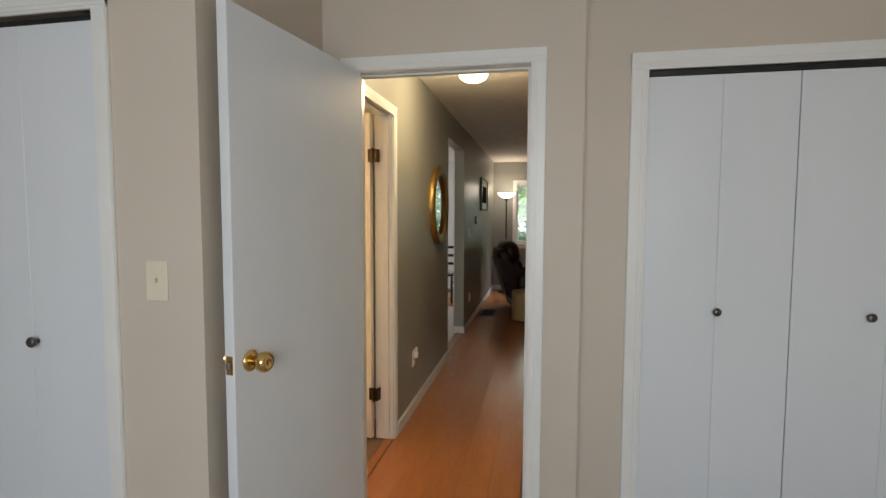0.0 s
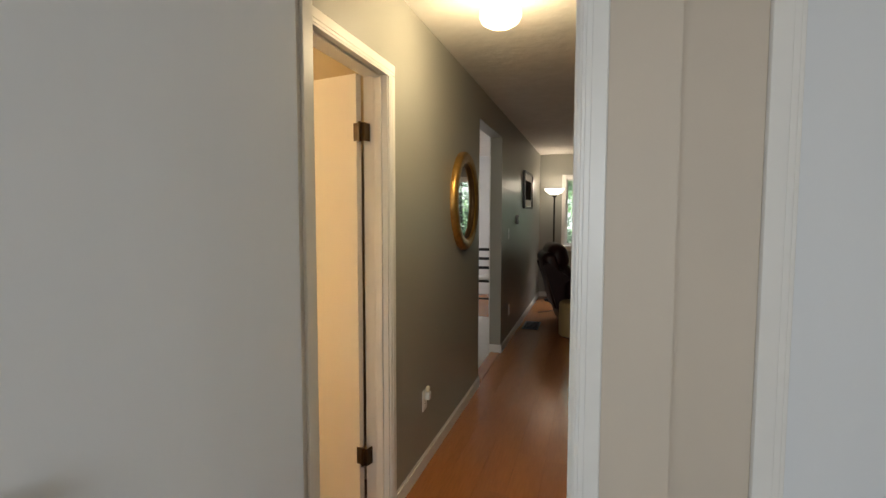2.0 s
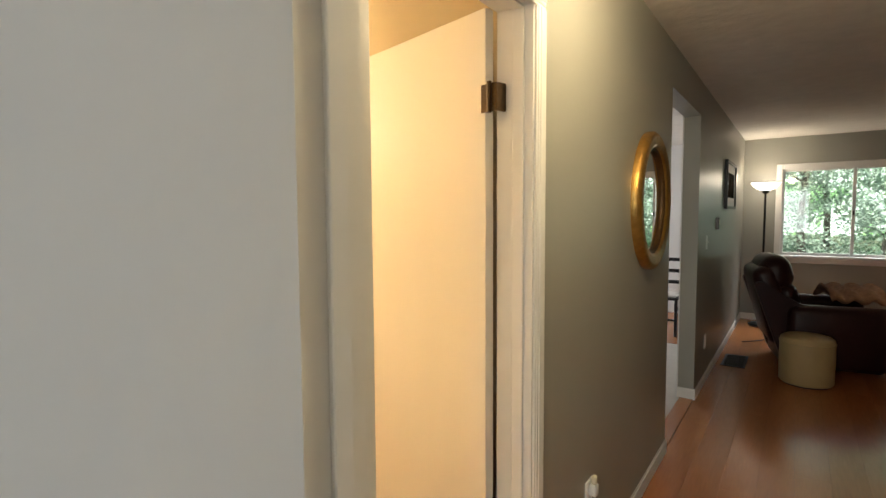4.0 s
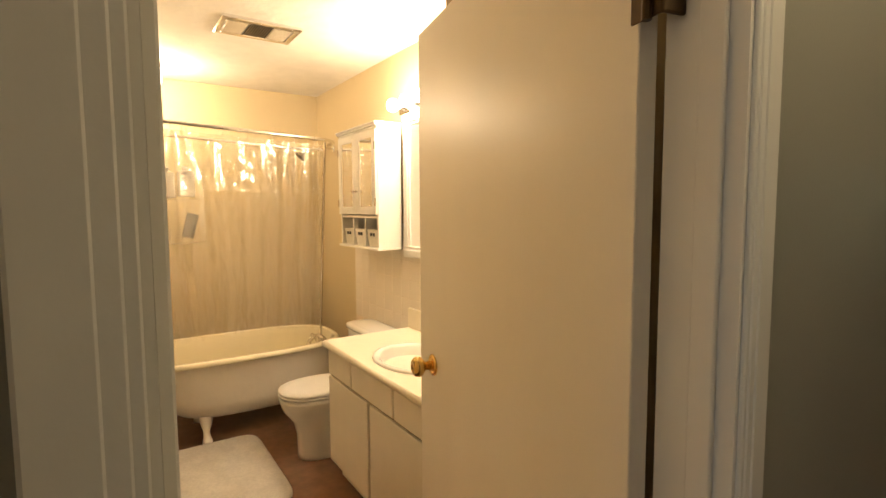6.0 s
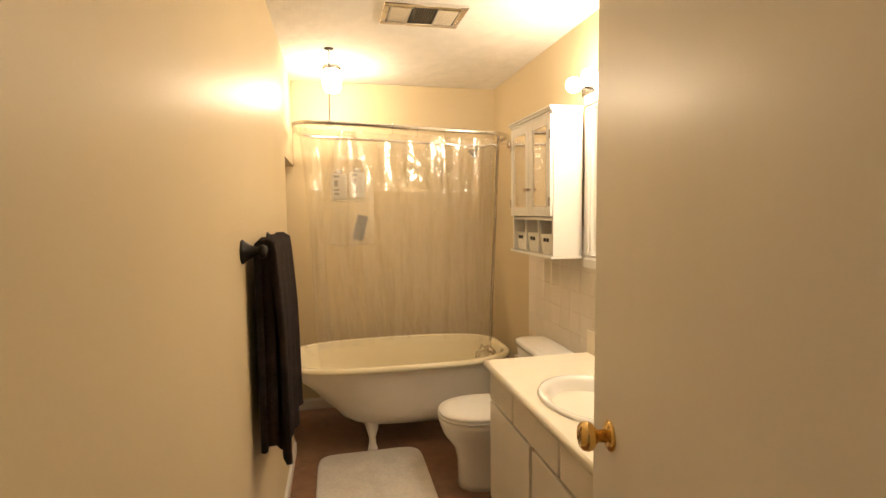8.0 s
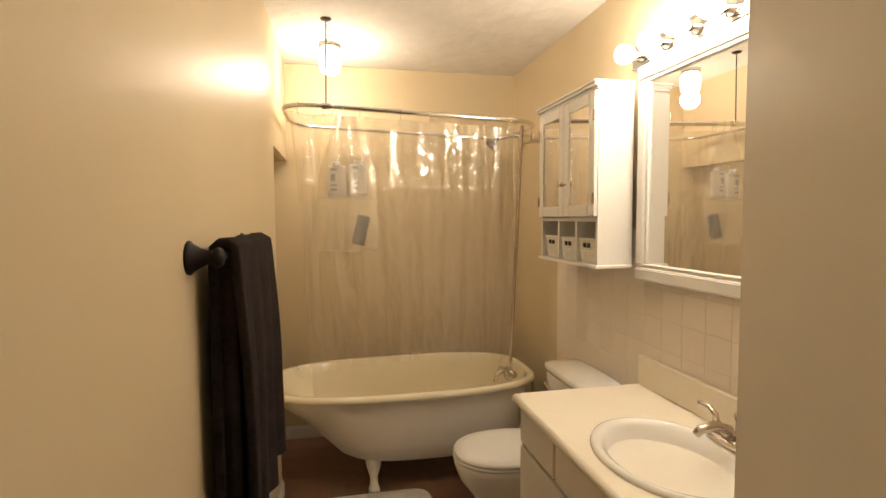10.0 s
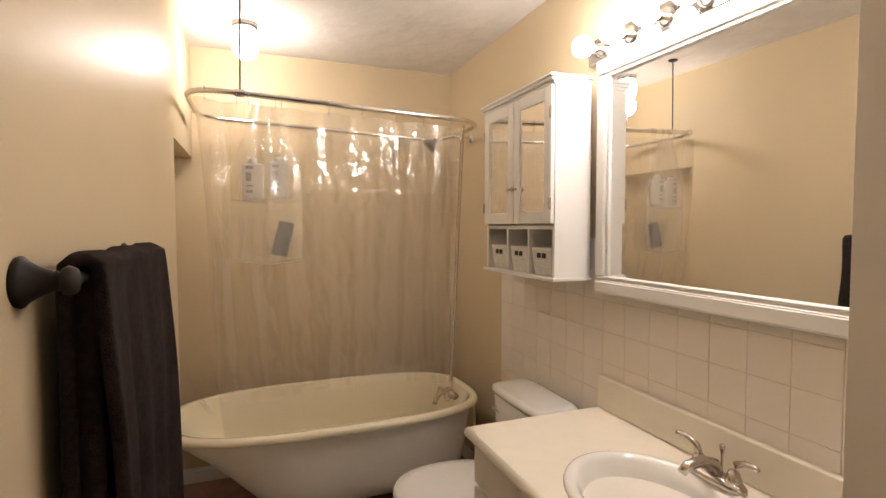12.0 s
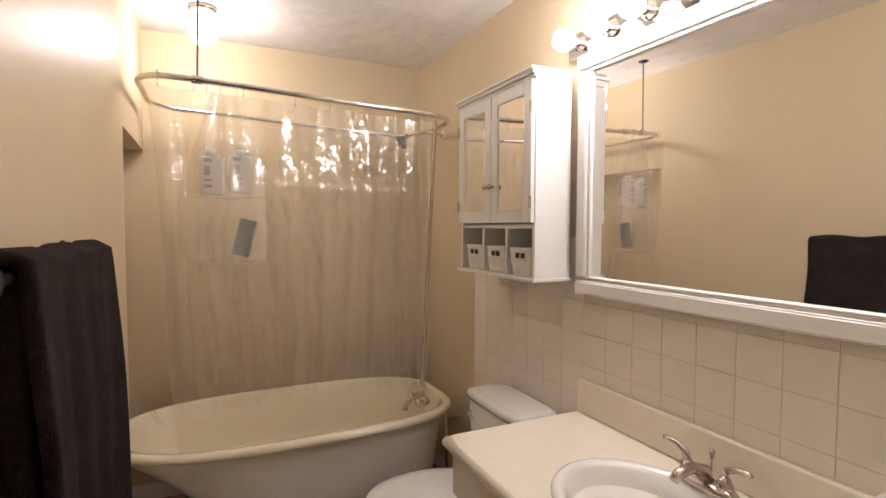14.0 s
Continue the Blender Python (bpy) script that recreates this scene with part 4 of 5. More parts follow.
part("front_film", sheet(pouch, 24, 40), POUCH, po, smooth=True)
part("seam", tube([(0.02, -0.14, 1.475), (0.035, 0.0, 1.462), (0.02, 0.14, 1.475)], 0.003, 6), POUCH, po)
part("bottom_seam", tube([(0.02, -0.14, 1.22), (0.03, 0.0, 1.203), (0.02, 0.14, 1.222)], 0.0035, 6), POUCH, po)
for y, dz in ((-0.055, -0.01), (0.05, 0.0)):
    b = part("bottle", cushion((-0.012, y - 0.045, 1.485 + dz), (0.022, y + 0.045, 1.64 + dz), 0.014, 3), BOTTLE, po, "white plastic bottle", smooth=True)
    part("cap", lathe([(0, 1.64 + dz), (0.02, 1.64 + dz), (0.019, 1.662 + dz), (0, 1.664 + dz)], 16, pose(0.005, y, 0)), BOTTLE, po, smooth=True)
    for k, (zz, hh, ww) in enumerate(((1.622, 0.013, 0.03), (1.582, 0.036, 0.022), (1.545, 0.008, 0.03), (1.522, 0.012, 0.028))):
        part("print_bar", box((0.0225, y - 0.028, zz + dz - hh / 2), (0.0235, y - 0.028 + ww, zz + dz + hh / 2)), BOTTLE_LABEL, b)
bm = box((-0.008, 0.02, 1.235), (0.018, 0.085, 1.385), 0.004)
bmesh.ops.rotate(bm, verts=bm.verts, cent=(0, 0.06, 1.27), matrix=Matrix.Rotation(radians(-14), 3, "X"))
part("carton", bm, SLATE_BOX, po, "slate blue carton")

# ---------- ceiling fixtures ----------
gl = thing("ceiling_lamp", (-3.45, 0.50, H), "white glass jar ceiling lamp above the tub, lit", "ceiling lamp")
part("canopy", lathe([(0, 0), (0.062, 0), (0.06, -0.02), (0.052, -0.026), (0, -0.026)], 32), CHROME, gl, smooth=True)
gs = part("shade", lathe([(0.05, -0.024), (0.062, -0.045), (0.064, -0.08), (0.060, -0.13), (0.05, -0.155), (0.03, -0.168), (0, -0.172)], 32), GLOBE, gl, "lit white glass jar shade", smooth=True)
gs.visible_shadow = False

FX0, FX1, FY0, FY1 = -2.602, -2.342, 0.733, 1.128
fan = thing("ceiling_heater_fan", (FX0, FY0, H), "chrome bathroom ceiling vent with grille and two lamps", "exhaust fan")
fx, fy = FX1 - FX0, FY1 - FY0
part("frame", boxes([((0, 0, -0.018), (0.03, fy, 0)), ((fx - 0.03, 0, -0.018), (fx, fy, 0)), ((0.03, 0, -0.018), (fx - 0.03, 0.03, 0)), ((0.03, fy - 0.03, -0.018), (fx - 0.03, fy, 0))], 0.004), CHROME, fan)
part("backing", box((0.03, 0.03, -0.006), (fx - 0.03, fy - 0.03, -0.001)), BLACK_PLASTIC, fan)
for y in (0.035, fy - 0.135):
    part("lamp_lens", box((0.04, y, -0.016), (fx - 0.04, y + 0.10, -0.006), 0.004), HEAT_LENS, fan, "frosted lamp lens")
    part("lens_trim", box((0.034, y - 0.004, -0.02), (0.042, y + 0.104, -0.008), 0.001), CHROME, fan)
    part("lens_trim", box((fx - 0.042, y - 0.004, -0.02), (fx - 0.034, y + 0.104, -0.008), 0.001), CHROME, fan)
for i in range(9):
    y = 0.15 + i * (fy - 0.30) / 8
    part("grille_slat", box((0.036, y - 0.003, -0.015), (fx - 0.036, y + 0.003, -0.006)), PEWTER, fan)

# ---------- towel bar and towel ----------
tb = thing("towel_bar", (-1.625, BY0, 1.372), "dark bronze towel bar on the bathroom wall", "towel bar")
for x in (0.0, -0.60):
    part("post", lathe([(0, 0), (0.036, 0), (0.037, 0.005), (0.031, 0.010), (0.021, 0.025), (0.014, 0.042), (0.0155, 0.046), (0.0125, 0.049), (0.019, 0.053), (0.022, 0.060), (0.018, 0.069), (0, 0.075)], 28, pose(x, 0, 0, -90)), BRONZE, tb, smooth=True)
part("bar", tube([(0.0, 0.060, 0), (-0.60, 0.060, 0)], 0.009, 12), BRONZE, tb)

tw = thing("towel", (-1.655, BY0 + 0.060, 1.372), "charcoal terry towel draped over the towel bar", "towel")


def towel_drape(u, v):
    x = -0.02 - 0.575 * u
    front, back = 0.71, 0.66
    L = front + back + 0.06
    s = v * L
    fold = 0.012 * math.sin(13 * u + 0.8) + 0.007 * math.sin(31 * u + 2)
    if s < back:
        d = (back - s) / back
        y, z = -0.024 - 0.004 * d + fold * 0.3 * d, -(back - s)
    elif s < back + 0.06:
        a = (s - back) / 0.06 * math.pi
        y, z = -0.022 * math.cos(a), 0.014 + 0.012 * math.sin(a)
    else:
        d = (s - back - 0.06) / front
        y, z = 0.018 + (0.014 * math.sin(min(1, d * 2.2) * 1.57)) + fold * (0.3 + d), -(s - back - 0.06)
        x += 0.02 * d * (u - 0.5) + 0.006 * math.sin(9 * d)
    return (x, y, z + 0.004 * math.sin(17 * u))


inner = part("inner_fold", sheet(lambda u, v: (-0.03 - 0.555 * u, -0.002 + 0.006 * math.sin(12 * u + 2 * v), 0.0 - 0.64 * v), 40, 30), TOWEL, tw, smooth=True)
thicken(inner, 0.034)
cl = part("cloth", sheet(towel_drape, 60, 80), TOWEL, tw, smooth=True)
thicken(cl, 0.022)
soft = cl.modifiers.new("soft_edge", "BEVEL")
soft.width, soft.segments, soft.limit_method, soft.angle_limit = 0.010, 3, "ANGLE", radians(50)

# ---------- vanity ----------
VX0, VX1, VY = -2.276, -1.10, 1.200
va = thing("vanity_cabinet", (VX0, VY, 0), "cream painted vanity cabinet with flat drawers and doors", "vanity")
vw, vd = VX1 - VX0, BY1 - VY
part("body", boxes([((0, 0.02, 0.09), (vw, vd - 0.003, 0.731)), ((0.02, 0.06, 0.0), (vw, vd - 0.003, 0.09))]), VANITY, va)
# coloured darker than the fronts, so the gaps stand out
part("face_frame", box((0.0, 0.016, 0.09), (vw, 0.02, 0.731)), REVEAL, va, "darker face frame showing between the fronts")
for a, b in ((0.002, 0.300), (0.316, 0.745), (0.761, vw - 0.002)):
    part("drawer_front", box((a, 0.0, 0.592), (b, 0.016, 0.727), 0.003), VANITY, va)
for a, b in ((0.002, 0.492), (0.516, vw - 0.002)):
    part("door", box((a, 0.0, 0.10), (b, 0.016, 0.578), 0.003), VANITY, va)
for a in (0.308, 0.753):
    part("stile", box((a - 0.007, 0.008, 0.592), (a + 0.007, 0.016, 0.727)), VANITY, va)

SCX, SCY = -1.705, 1.437
ct = thing("vanity_countertop", (0, 0, 0), "cream laminate countertop with rounded edge and backsplash", "countertop")
n = 64
outer, inner = [], []
CX0, CX1, CY0, CY1 = -2.294, -1.094, 1.172, BY1 - 0.008
bm = bmesh.new()
hole = [bm.verts.new((p[0], p[1], 0.772)) for p in oval(SCX, SCY, 0.235, 0.175, 0, n)]
edge = []
for p in oval(SCX, SCY, 0.235, 0.175, 0, n):
    d = Vector((p[0] - SCX, p[1] - SCY))
    ks = []
    if abs(d.x) > 1e-6:
        ks.append(((CX1 if d.x > 0 else CX0) - SCX) / d.x)
    if abs(d.y) > 1e-6:
        ks.append(((CY1 if d.y > 0 else CY0 + 0.014) - SCY) / d.y)
    k = min(ks)
    edge.append(bm.verts.new((SCX + d.x * k, SCY + d.y * k, 0.772)))
for i in range(n):
    bm.faces.new((hole[i], hole[(i + 1) % n], edge[(i + 1) % n], edge[i]))
for cxn, cyn in ((CX0, CY0 + 0.014), (CX1, CY0 + 0.014), (CX0, CY1), (CX1, CY1)):
    near = sorted(edge, key=lambda v: (v.co.x - cxn) ** 2 + (v.co.y - cyn) ** 2)[:2]
    if (near[0].co - Vector((cxn, cyn, 0.772))).length > 1e-4:
        bm.faces.new((near[0], near[1], bm.verts.new((cxn, cyn, 0.772))))
bmesh.ops.recalc_face_normals(bm, faces=bm.faces)
part("top", bm, LAMINATE, ct)
part("nosing", tube([(CX0, CY0 + 0.018, 0.754), (CX1, CY0 + 0.018, 0.754)], 0.018, 16), LAMINATE, ct, smooth=True)
part("end_edge", box((CX0 - 0.001, CY0 + 0.016, 0.733), (CX0 + 0.006, CY1, 0.771), 0.001), LAMINATE, ct)
part("underside", boxes([((CX0 + 0.006, CY0 + 0.02, 0.733), (SCX - 0.24, CY1, 0.767)), ((SCX + 0.24, CY0 + 0.02, 0.733), (CX1, CY1, 0.767)), ((SCX - 0.24, CY0 + 0.02, 0.733), (SCX + 0.24, CY0 + 0.07, 0.767))]), LAMINATE, ct)
part("backsplash", box((CX0, CY1 - 0.022, 0.773), (CX1, CY1, 0.893), 0.006, 3), LAMINATE, ct)

sk = thing("sink", (SCX, SCY, 0.772), "white oval drop-in porcelain sink", "sink")
prof = [(1.0, 0.001), (1.0, 0.006), (0.985, 0.013), (0.95, 0.016), (0.90, 0.013), (0.86, 0.0), (0.82, -0.03), (0.74, -0.08), (0.55, -0.12), (0.3, -0.135), (0.08, -0.138)]
part("bowl", loft([oval(0, 0, 0.262 * r, 0.208 * r if r > 0.88 else 0.205 * r - 0.008, z, 64) for r, z in prof], False, True), PORCELAIN, sk, smooth=True)
part("drain", lathe([(0, -0.135), (0.024, -0.135), (0.022, -0.131), (0, -0.131)], 20), CHROME, sk)

fa = thing("faucet", (SCX - 0.008, 1.636, 0.784), "brushed nickel two-handle bathroom faucet", "faucet")
part("deck_plate", loft([oval(0, 0, 0.085, 0.028, 0, 32, 3), oval(0, 0, 0.085, 0.028, 0.012, 32, 3), oval(0, 0, 0.075, 0.022, 0.022, 32, 3)]), NICKEL, fa, smooth=True)
part("spout", tube([(0, 0.0, 0.015), (0, -0.01, 0.045), (0, -0.05, 0.062), (0, -0.10, 0.055), (0, -0.115, 0.042)], [0.022, 0.019, 0.015, 0.013, 0.012], 14), NICKEL, fa, smooth=True)
for s in (-1, 1):
    part("handle_base", lathe([(0, 0.012), (0.022, 0.012), (0.02, 0.03), (0.012, 0.05), (0, 0.055)], 20, pose(s * 0.052, 0, 0)), NICKEL, fa, smooth=True)
    part("lever", tube([(s * 0.052, 0, 0.045), (s * 0.06, 0.0, 0.07), (s * 0.082, -0.003, 0.082), (s * 0.112, -0.006, 0.086), (s * 0.122, -0.008, 0.084)], [0.011, 0.010, 0.008, 0.007, 0.006], 10), NICKEL, fa, smooth=True)
part("lift_rod", tube([(0, 0.022, 0.015), (0, 0.022, 0.075)], 0.003, 8), NICKEL, fa)
part("lift_knob", lathe([(0, 0.07), (0.004, 0.07), (0.008, 0.088), (0.006, 0.093), (0, 0.093)], 12, pose(0, 0.022, 0)), NICKEL, fa, smooth=True)

ht = thing("hand_towel", (-1.265, 1.57, 0.773), "white folded hand towel at the counter end", "towel")
part("fold", cushion((-0.09, -0.12, 0.0), (0.09, 0.12, 0.10), 0.04, 4, 0.01), RUG, ht, smooth=True)
part("fold", cushion((-0.08, -0.11, 0.095), (0.09, 0.11, 0.20), 0.04, 4, 0.01), RUG, ht, smooth=True)

# ---------- wall cabinet ----------
KX0, KX1, KY0, KZ0, KZ1 = -2.892, -2.330, 1.530, 1.245, 1.992
ky1 = BY1 - 0.042
kc = thing("wall_cabinet", (0, 0, 0), "white wall cabinet with mirrored doors and three cubbies", "cabinet")
part("side_panel", box((KX0, KY0 + 0.016, KZ0 + 0.012), (KX0 + 0.016, ky1, KZ1 - 0.03), 0.001), CAB_WHITE, kc)
part("side_panel", box((KX1 - 0.016, KY0 + 0.016, KZ0 + 0.012), (KX1, ky1, KZ1 - 0.03), 0.001), CAB_WHITE, kc)
part("bottom_board", box((KX0 - 0.012, KY0 + 0.002, KZ0), (KX1 + 0.012, ky1, KZ0 + 0.014), 0.004, 2), CAB_WHITE, kc)
part("shelf", box((KX0 + 0.016, KY0 + 0.018, 1.436), (KX1 - 0.016, ky1, 1.452), 0.001), CAB_WHITE, kc)
part("back_panel", box((KX0 + 0.016, ky1 - 0.008, KZ0 + 0.014), (KX1 - 0.016, ky1, KZ1 - 0.03)), CAB_WHITE, kc)
bm = boxes([((KX0 - 0.004, KY0 + 0.008, KZ1 - 0.03), (KX1 + 0.004, ky1, KZ1 - 0.018)), ((KX0 - 0.014, KY0 - 0.004, KZ1 - 0.018), (KX1 + 0.006, ky1, KZ1 - 0.006)), ((KX0 - 0.020, KY0 - 0.010, KZ1 - 0.006), (KX1 + 0.010, ky1, KZ1 + 0.006))], 0.003)
part("crown", bm, CAB_WHITE, kc, "white stepped crown moulding")
part("mounting_board", box((KX0 + 0.06, ky1, KZ0 + 0.03), (KX1 - 0.06, BY1 - 0.013, KZ1 - 0.05)), CAB_WHITE, kc)
third = (KX1 - KX0 - 0.032) / 3
for i in (1, 2):
    x = KX0 + 0.016 + third * i
    part("divider", box((x - 0.006, KY0 + 0.02, KZ0 + 0.014), (x + 0.006, ky1 - 0.008, 1.436)), CAB_WHITE, kc)
mid = (KX0 + KX1) / 2
for a, b, kx in ((KX0 + 0.004, mid - 0.0015, mid - 0.022), (mid + 0.0015, KX1 - 0.004, mid + 0.022)):
    z0, z1, w = 1.457, KZ1 - 0.034, 0.048
    d = part("door", boxes([((a, KY0, z0), (a + w, KY0 + 0.016, z1)), ((b - w, KY0, z0), (b, KY0 + 0.016, z1)), ((a + w, KY0, z0), (b - w, KY0 + 0.016, z0 + w)), ((a + w, KY0, z1 - w), (b - w, KY0 + 0.016, z1))], 0.002), CAB_WHITE, kc)
    part("mirror_panel", box((a + w, KY0 + 0.005, z0 + w), (b - w, KY0 + 0.010, z1 - w)), MIRROR, d, "mirror glass")
    part("knob", lathe([(0, 0), (0.005, 0), (0.005, 0.01), (0.011, 0.015), (0.011, 0.02), (0.006, 0.024), (0, 0.024)], 16, pose(kx, KY0, 1.60, 90)), NICKEL, d, "nickel knob", smooth=True)
    hx = a + 0.002 if a < mid - 0.1 and b < mid else b - 0.002
    for hz in (1.53, 1.86):
        part("hinge", tube([(hx, KY0 - 0.003, hz - 0.022), (hx, KY0 - 0.003, hz + 0.022)], 0.0045, 8), NICKEL, d)

basket = None
for i in range(3):
    x = KX0 + 0.016 + third * (i + 0.5)
    if basket is None:
        basket = thing("basket", (x, KY0 + 0.085, KZ0 + 0.0145), "small white woven basket in a cubby", "basket", "cubby baskets")
        prof_rings = [[(sx * (0.055 + 0.012 * k), sy * (0.05 + 0.008 * k), 0.004 + 0.095 * k) for sx, sy in ((-1, -1), (1, -1), (1, 1), (-1, 1))] for k in (0, 0.25, 0.5, 0.75, 1.0)]
        b = part("weave", loft(prof_rings, True, False), WICKER, basket)
        thicken(b, 0.005)
        part("rim", boxes([((-0.071, -0.062, 0.095), (0.071, -0.054, 0.106)), ((-0.071, 0.054, 0.095), (0.071, 0.062, 0.106)), ((-0.071, -0.054, 0.095), (-0.063, 0.054, 0.106)), ((0.063, -0.054, 0.095), (0.071, 0.054, 0.106))], 0.003), WICKER, basket)
        # no real holes: black blocks paint the shade inside them
        for q in (-0.018, 0.018):
            part("handle_hole", box((q - 0.013, -0.0625, 0.066), (q + 0.013, -0.0575, 0.086), 0.003), BLACK_PLASTIC, basket, "black block for the shade in the handle hole")
        for q in range(5):
            part("weave_band", box((-0.060 - 0.002 * q, -0.0545 - 0.0012 * q, 0.012 + 0.011 * q), (0.060 + 0.002 * q, -0.0515, 0.019 + 0.011 * q), 0.002), WICKER, basket)
    else:
        copy_thing(basket, pose(x, KY0 + 0.085, KZ0 + 0.0145))

# ---------- vanity mirror and light bar ----------
MX0, MX1, MZ0, MZ1 = -2.280, -1.102, 1.206, 2.035
mr = thing("vanity_mirror", (0, 0, 0), "large wall mirror in a white moulded frame", "mirror")
my = BY1 - 0.014


def rail(name, a, b, horizontal, flip):
    bm = bmesh.new()
    for s0, s1, d in ((0.0, 1.0, 0.016), (0.0, 0.74, 0.024), (0.06, 0.66, 0.0265), (0.86, 0.97, 0.020)):
        if flip:
            s0, s1 = 1 - s1, 1 - s0
        if horizontal:
            lo, hi = a[1] + (b[1] - a[1]) * s0, a[1] + (b[1] - a[1]) * s1
            add_box(bm, (a[0], my - d, lo), (b[0], my, hi), 0.002)
        else:
            lo, hi = a[0] + (b[0] - a[0]) * s0, a[0] + (b[0] - a[0]) * s1
            add_box(bm, (lo, my - d, a[1]), (hi, my, b[1]), 0.002)
    part(name, bm, CAB_WHITE, mr)


FW = 0.066
rail("frame_rail", (MX0, MZ0), (MX1, MZ0 + FW), True, False)
rail("frame_rail", (MX0, MZ1 - FW), (MX1, MZ1), True, True)
rail("frame_stile", (MX0, MZ0 + FW), (MX0 + FW, MZ1 - FW), False, False)
rail("frame_stile", (MX1 - FW, MZ0 + FW), (MX1, MZ1 - FW), False, True)
part("glass", box((MX0 + FW - 0.005, my - 0.008, MZ0 + FW - 0.005), (MX1 - FW + 0.005, my - 0.003, MZ1 - FW + 0.005)), MIRROR, mr)

# it hangs a degree out of line with the wall, its far end standing off on a wedge
mr.matrix_world = Matrix.Translation((MX1, my, 0)) @ Matrix.Rotation(radians(1.0), 4, "Z") @ Matrix.Translation((-MX1, -my, 0))
part("spacer", box((MX0 + 0.02, my, 1.4), (MX0 + 0.05, my + 0.012, 1.9)), CAB_WHITE, mr)

LX0, LX1, LZ = -2.365, -1.455, 2.084
lb = thing("vanity_light", (0, 0, 0), "chrome vanity light bar with round lit bulbs", "wall lamp")
part("bar", box((LX0, BY1 - 0.035, LZ - 0.042), (LX1, BY1 - 0.001, LZ + 0.05), 0.006, 2), CHROME, lb)
for i in range(6):
    x = -2.290 + i * 0.152
    m = pose(x, BY1 - 0.035, LZ + 0.003, 90)
    part("socket", lathe([(0, 0), (0.030, 0), (0.028, 0.01), (0.019, 0.018), (0.019, 0.035), (0, 0.035)], 20, m), CHROME, lb, smooth=True)
    b = part("bulb", lathe([(0.013, 0.03), (0.016, 0.042), (0.030, 0.055), (0.037, 0.073), (0.037, 0.087), (0.030, 0.104), (0.016, 0.113), (0, 0.116)], 24, m), BULB, lb, "round lit bulb", smooth=True)
    b.visible_shadow = False
for x in (-2.21, -2.0, -1.79, -1.58):
    lamp("vanity_bulb_light", "POINT", pose(x, BY1 - 0.135, LZ - 0.01), 16.5, WARM, radius=0.05)

# ---------- toilet ----------
to = thing("toilet", (-2.59, BY1 - 0.02, 0), "white porcelain toilet with closed lid", "toilet")
part("tank", loft([oval(0, -0.105, 0.185, 0.085, 0.36, 48, 6), oval(0, -0.107, 0.195, 0.09, 0.45, 48, 6), oval(0, -0.11, 0.205, 0.098, 0.705, 48, 6)]), PORCELAIN, to, smooth=True)
part("tank_lid", loft([oval(0, -0.112, 0.212, 0.104, 0.706, 48, 6), oval(0, -0.112, 0.215, 0.107, 0.722, 48, 6), oval(0, -0.112, 0.208, 0.101, 0.738, 48, 6), oval(0, -0.112, 0.19, 0.085, 0.743, 48, 6)]), PORCELAIN, to, smooth=True)
part("bowl", loft([oval(0, -0.40, 0.115, 0.21, 0.0, 48, 2.6), oval(0, -0.40, 0.108, 0.205, 0.03, 48, 2.6), oval(0, -0.41, 0.108, 0.20, 0.14, 48, 2.4), oval(0, -0.43, 0.115, 0.20, 0.22, 48, 2.3),
                   oval(0, -0.455, 0.16, 0.235, 0.30, 48, 2.2), oval(0, -0.465, 0.18, 0.245, 0.36, 48, 2.2), oval(0, -0.465, 0.182, 0.247, 0.385, 48, 2.2)]), PORCELAIN, to, smooth=True)
part("seat", loft([oval(0, -0.465, 0.180, 0.246, 0.387, 48, 2.2), oval(0, -0.465, 0.186, 0.250, 0.395, 48, 2.2), oval(0, -0.465, 0.184, 0.248, 0.403, 48, 2.2)]), WHITE_PLASTIC, to, smooth=True)
part("lid", loft([oval(0, -0.463, 0.181, 0.246, 0.405, 48, 2.2), oval(0, -0.463, 0.186, 0.250, 0.413, 48, 2.2), oval(0, -0.463, 0.180, 0.244, 0.424, 48, 2.2), oval(0, -0.463, 0.14, 0.20, 0.429, 48, 2.2)]), WHITE_PLASTIC, to, smooth=True)
part("flush_lever", tube([(-0.14, -0.208, 0.65), (-0.14, -0.225, 0.65), (-0.08, -0.228, 0.645)], 0.006, 8), CHROME, to)

# bath mat
bmx = thing("bath_mat", (-2.61, 0.669, 0.0), "white plush rectangular bath mat", "bath mat")
rings = []
for ins, z in ((0.0, 0.001), (0.0, 0.012), (0.008, 0.018), (0.03, 0.021), (0.2, 0.021)):
    rings.append(oval(0, 0, 0.45 - ins, 0.31 - ins, z, 64, 9))
part("mat_surface", loft(rings, True, True), RUG, bmx, smooth=True)

# ---------- outside the window ----------
gr = setting("ground", box((-60, 7.9, -0.7), (60, 80, -0.6)), GRASS, "leaf-covered wooded ground outside", "ground")


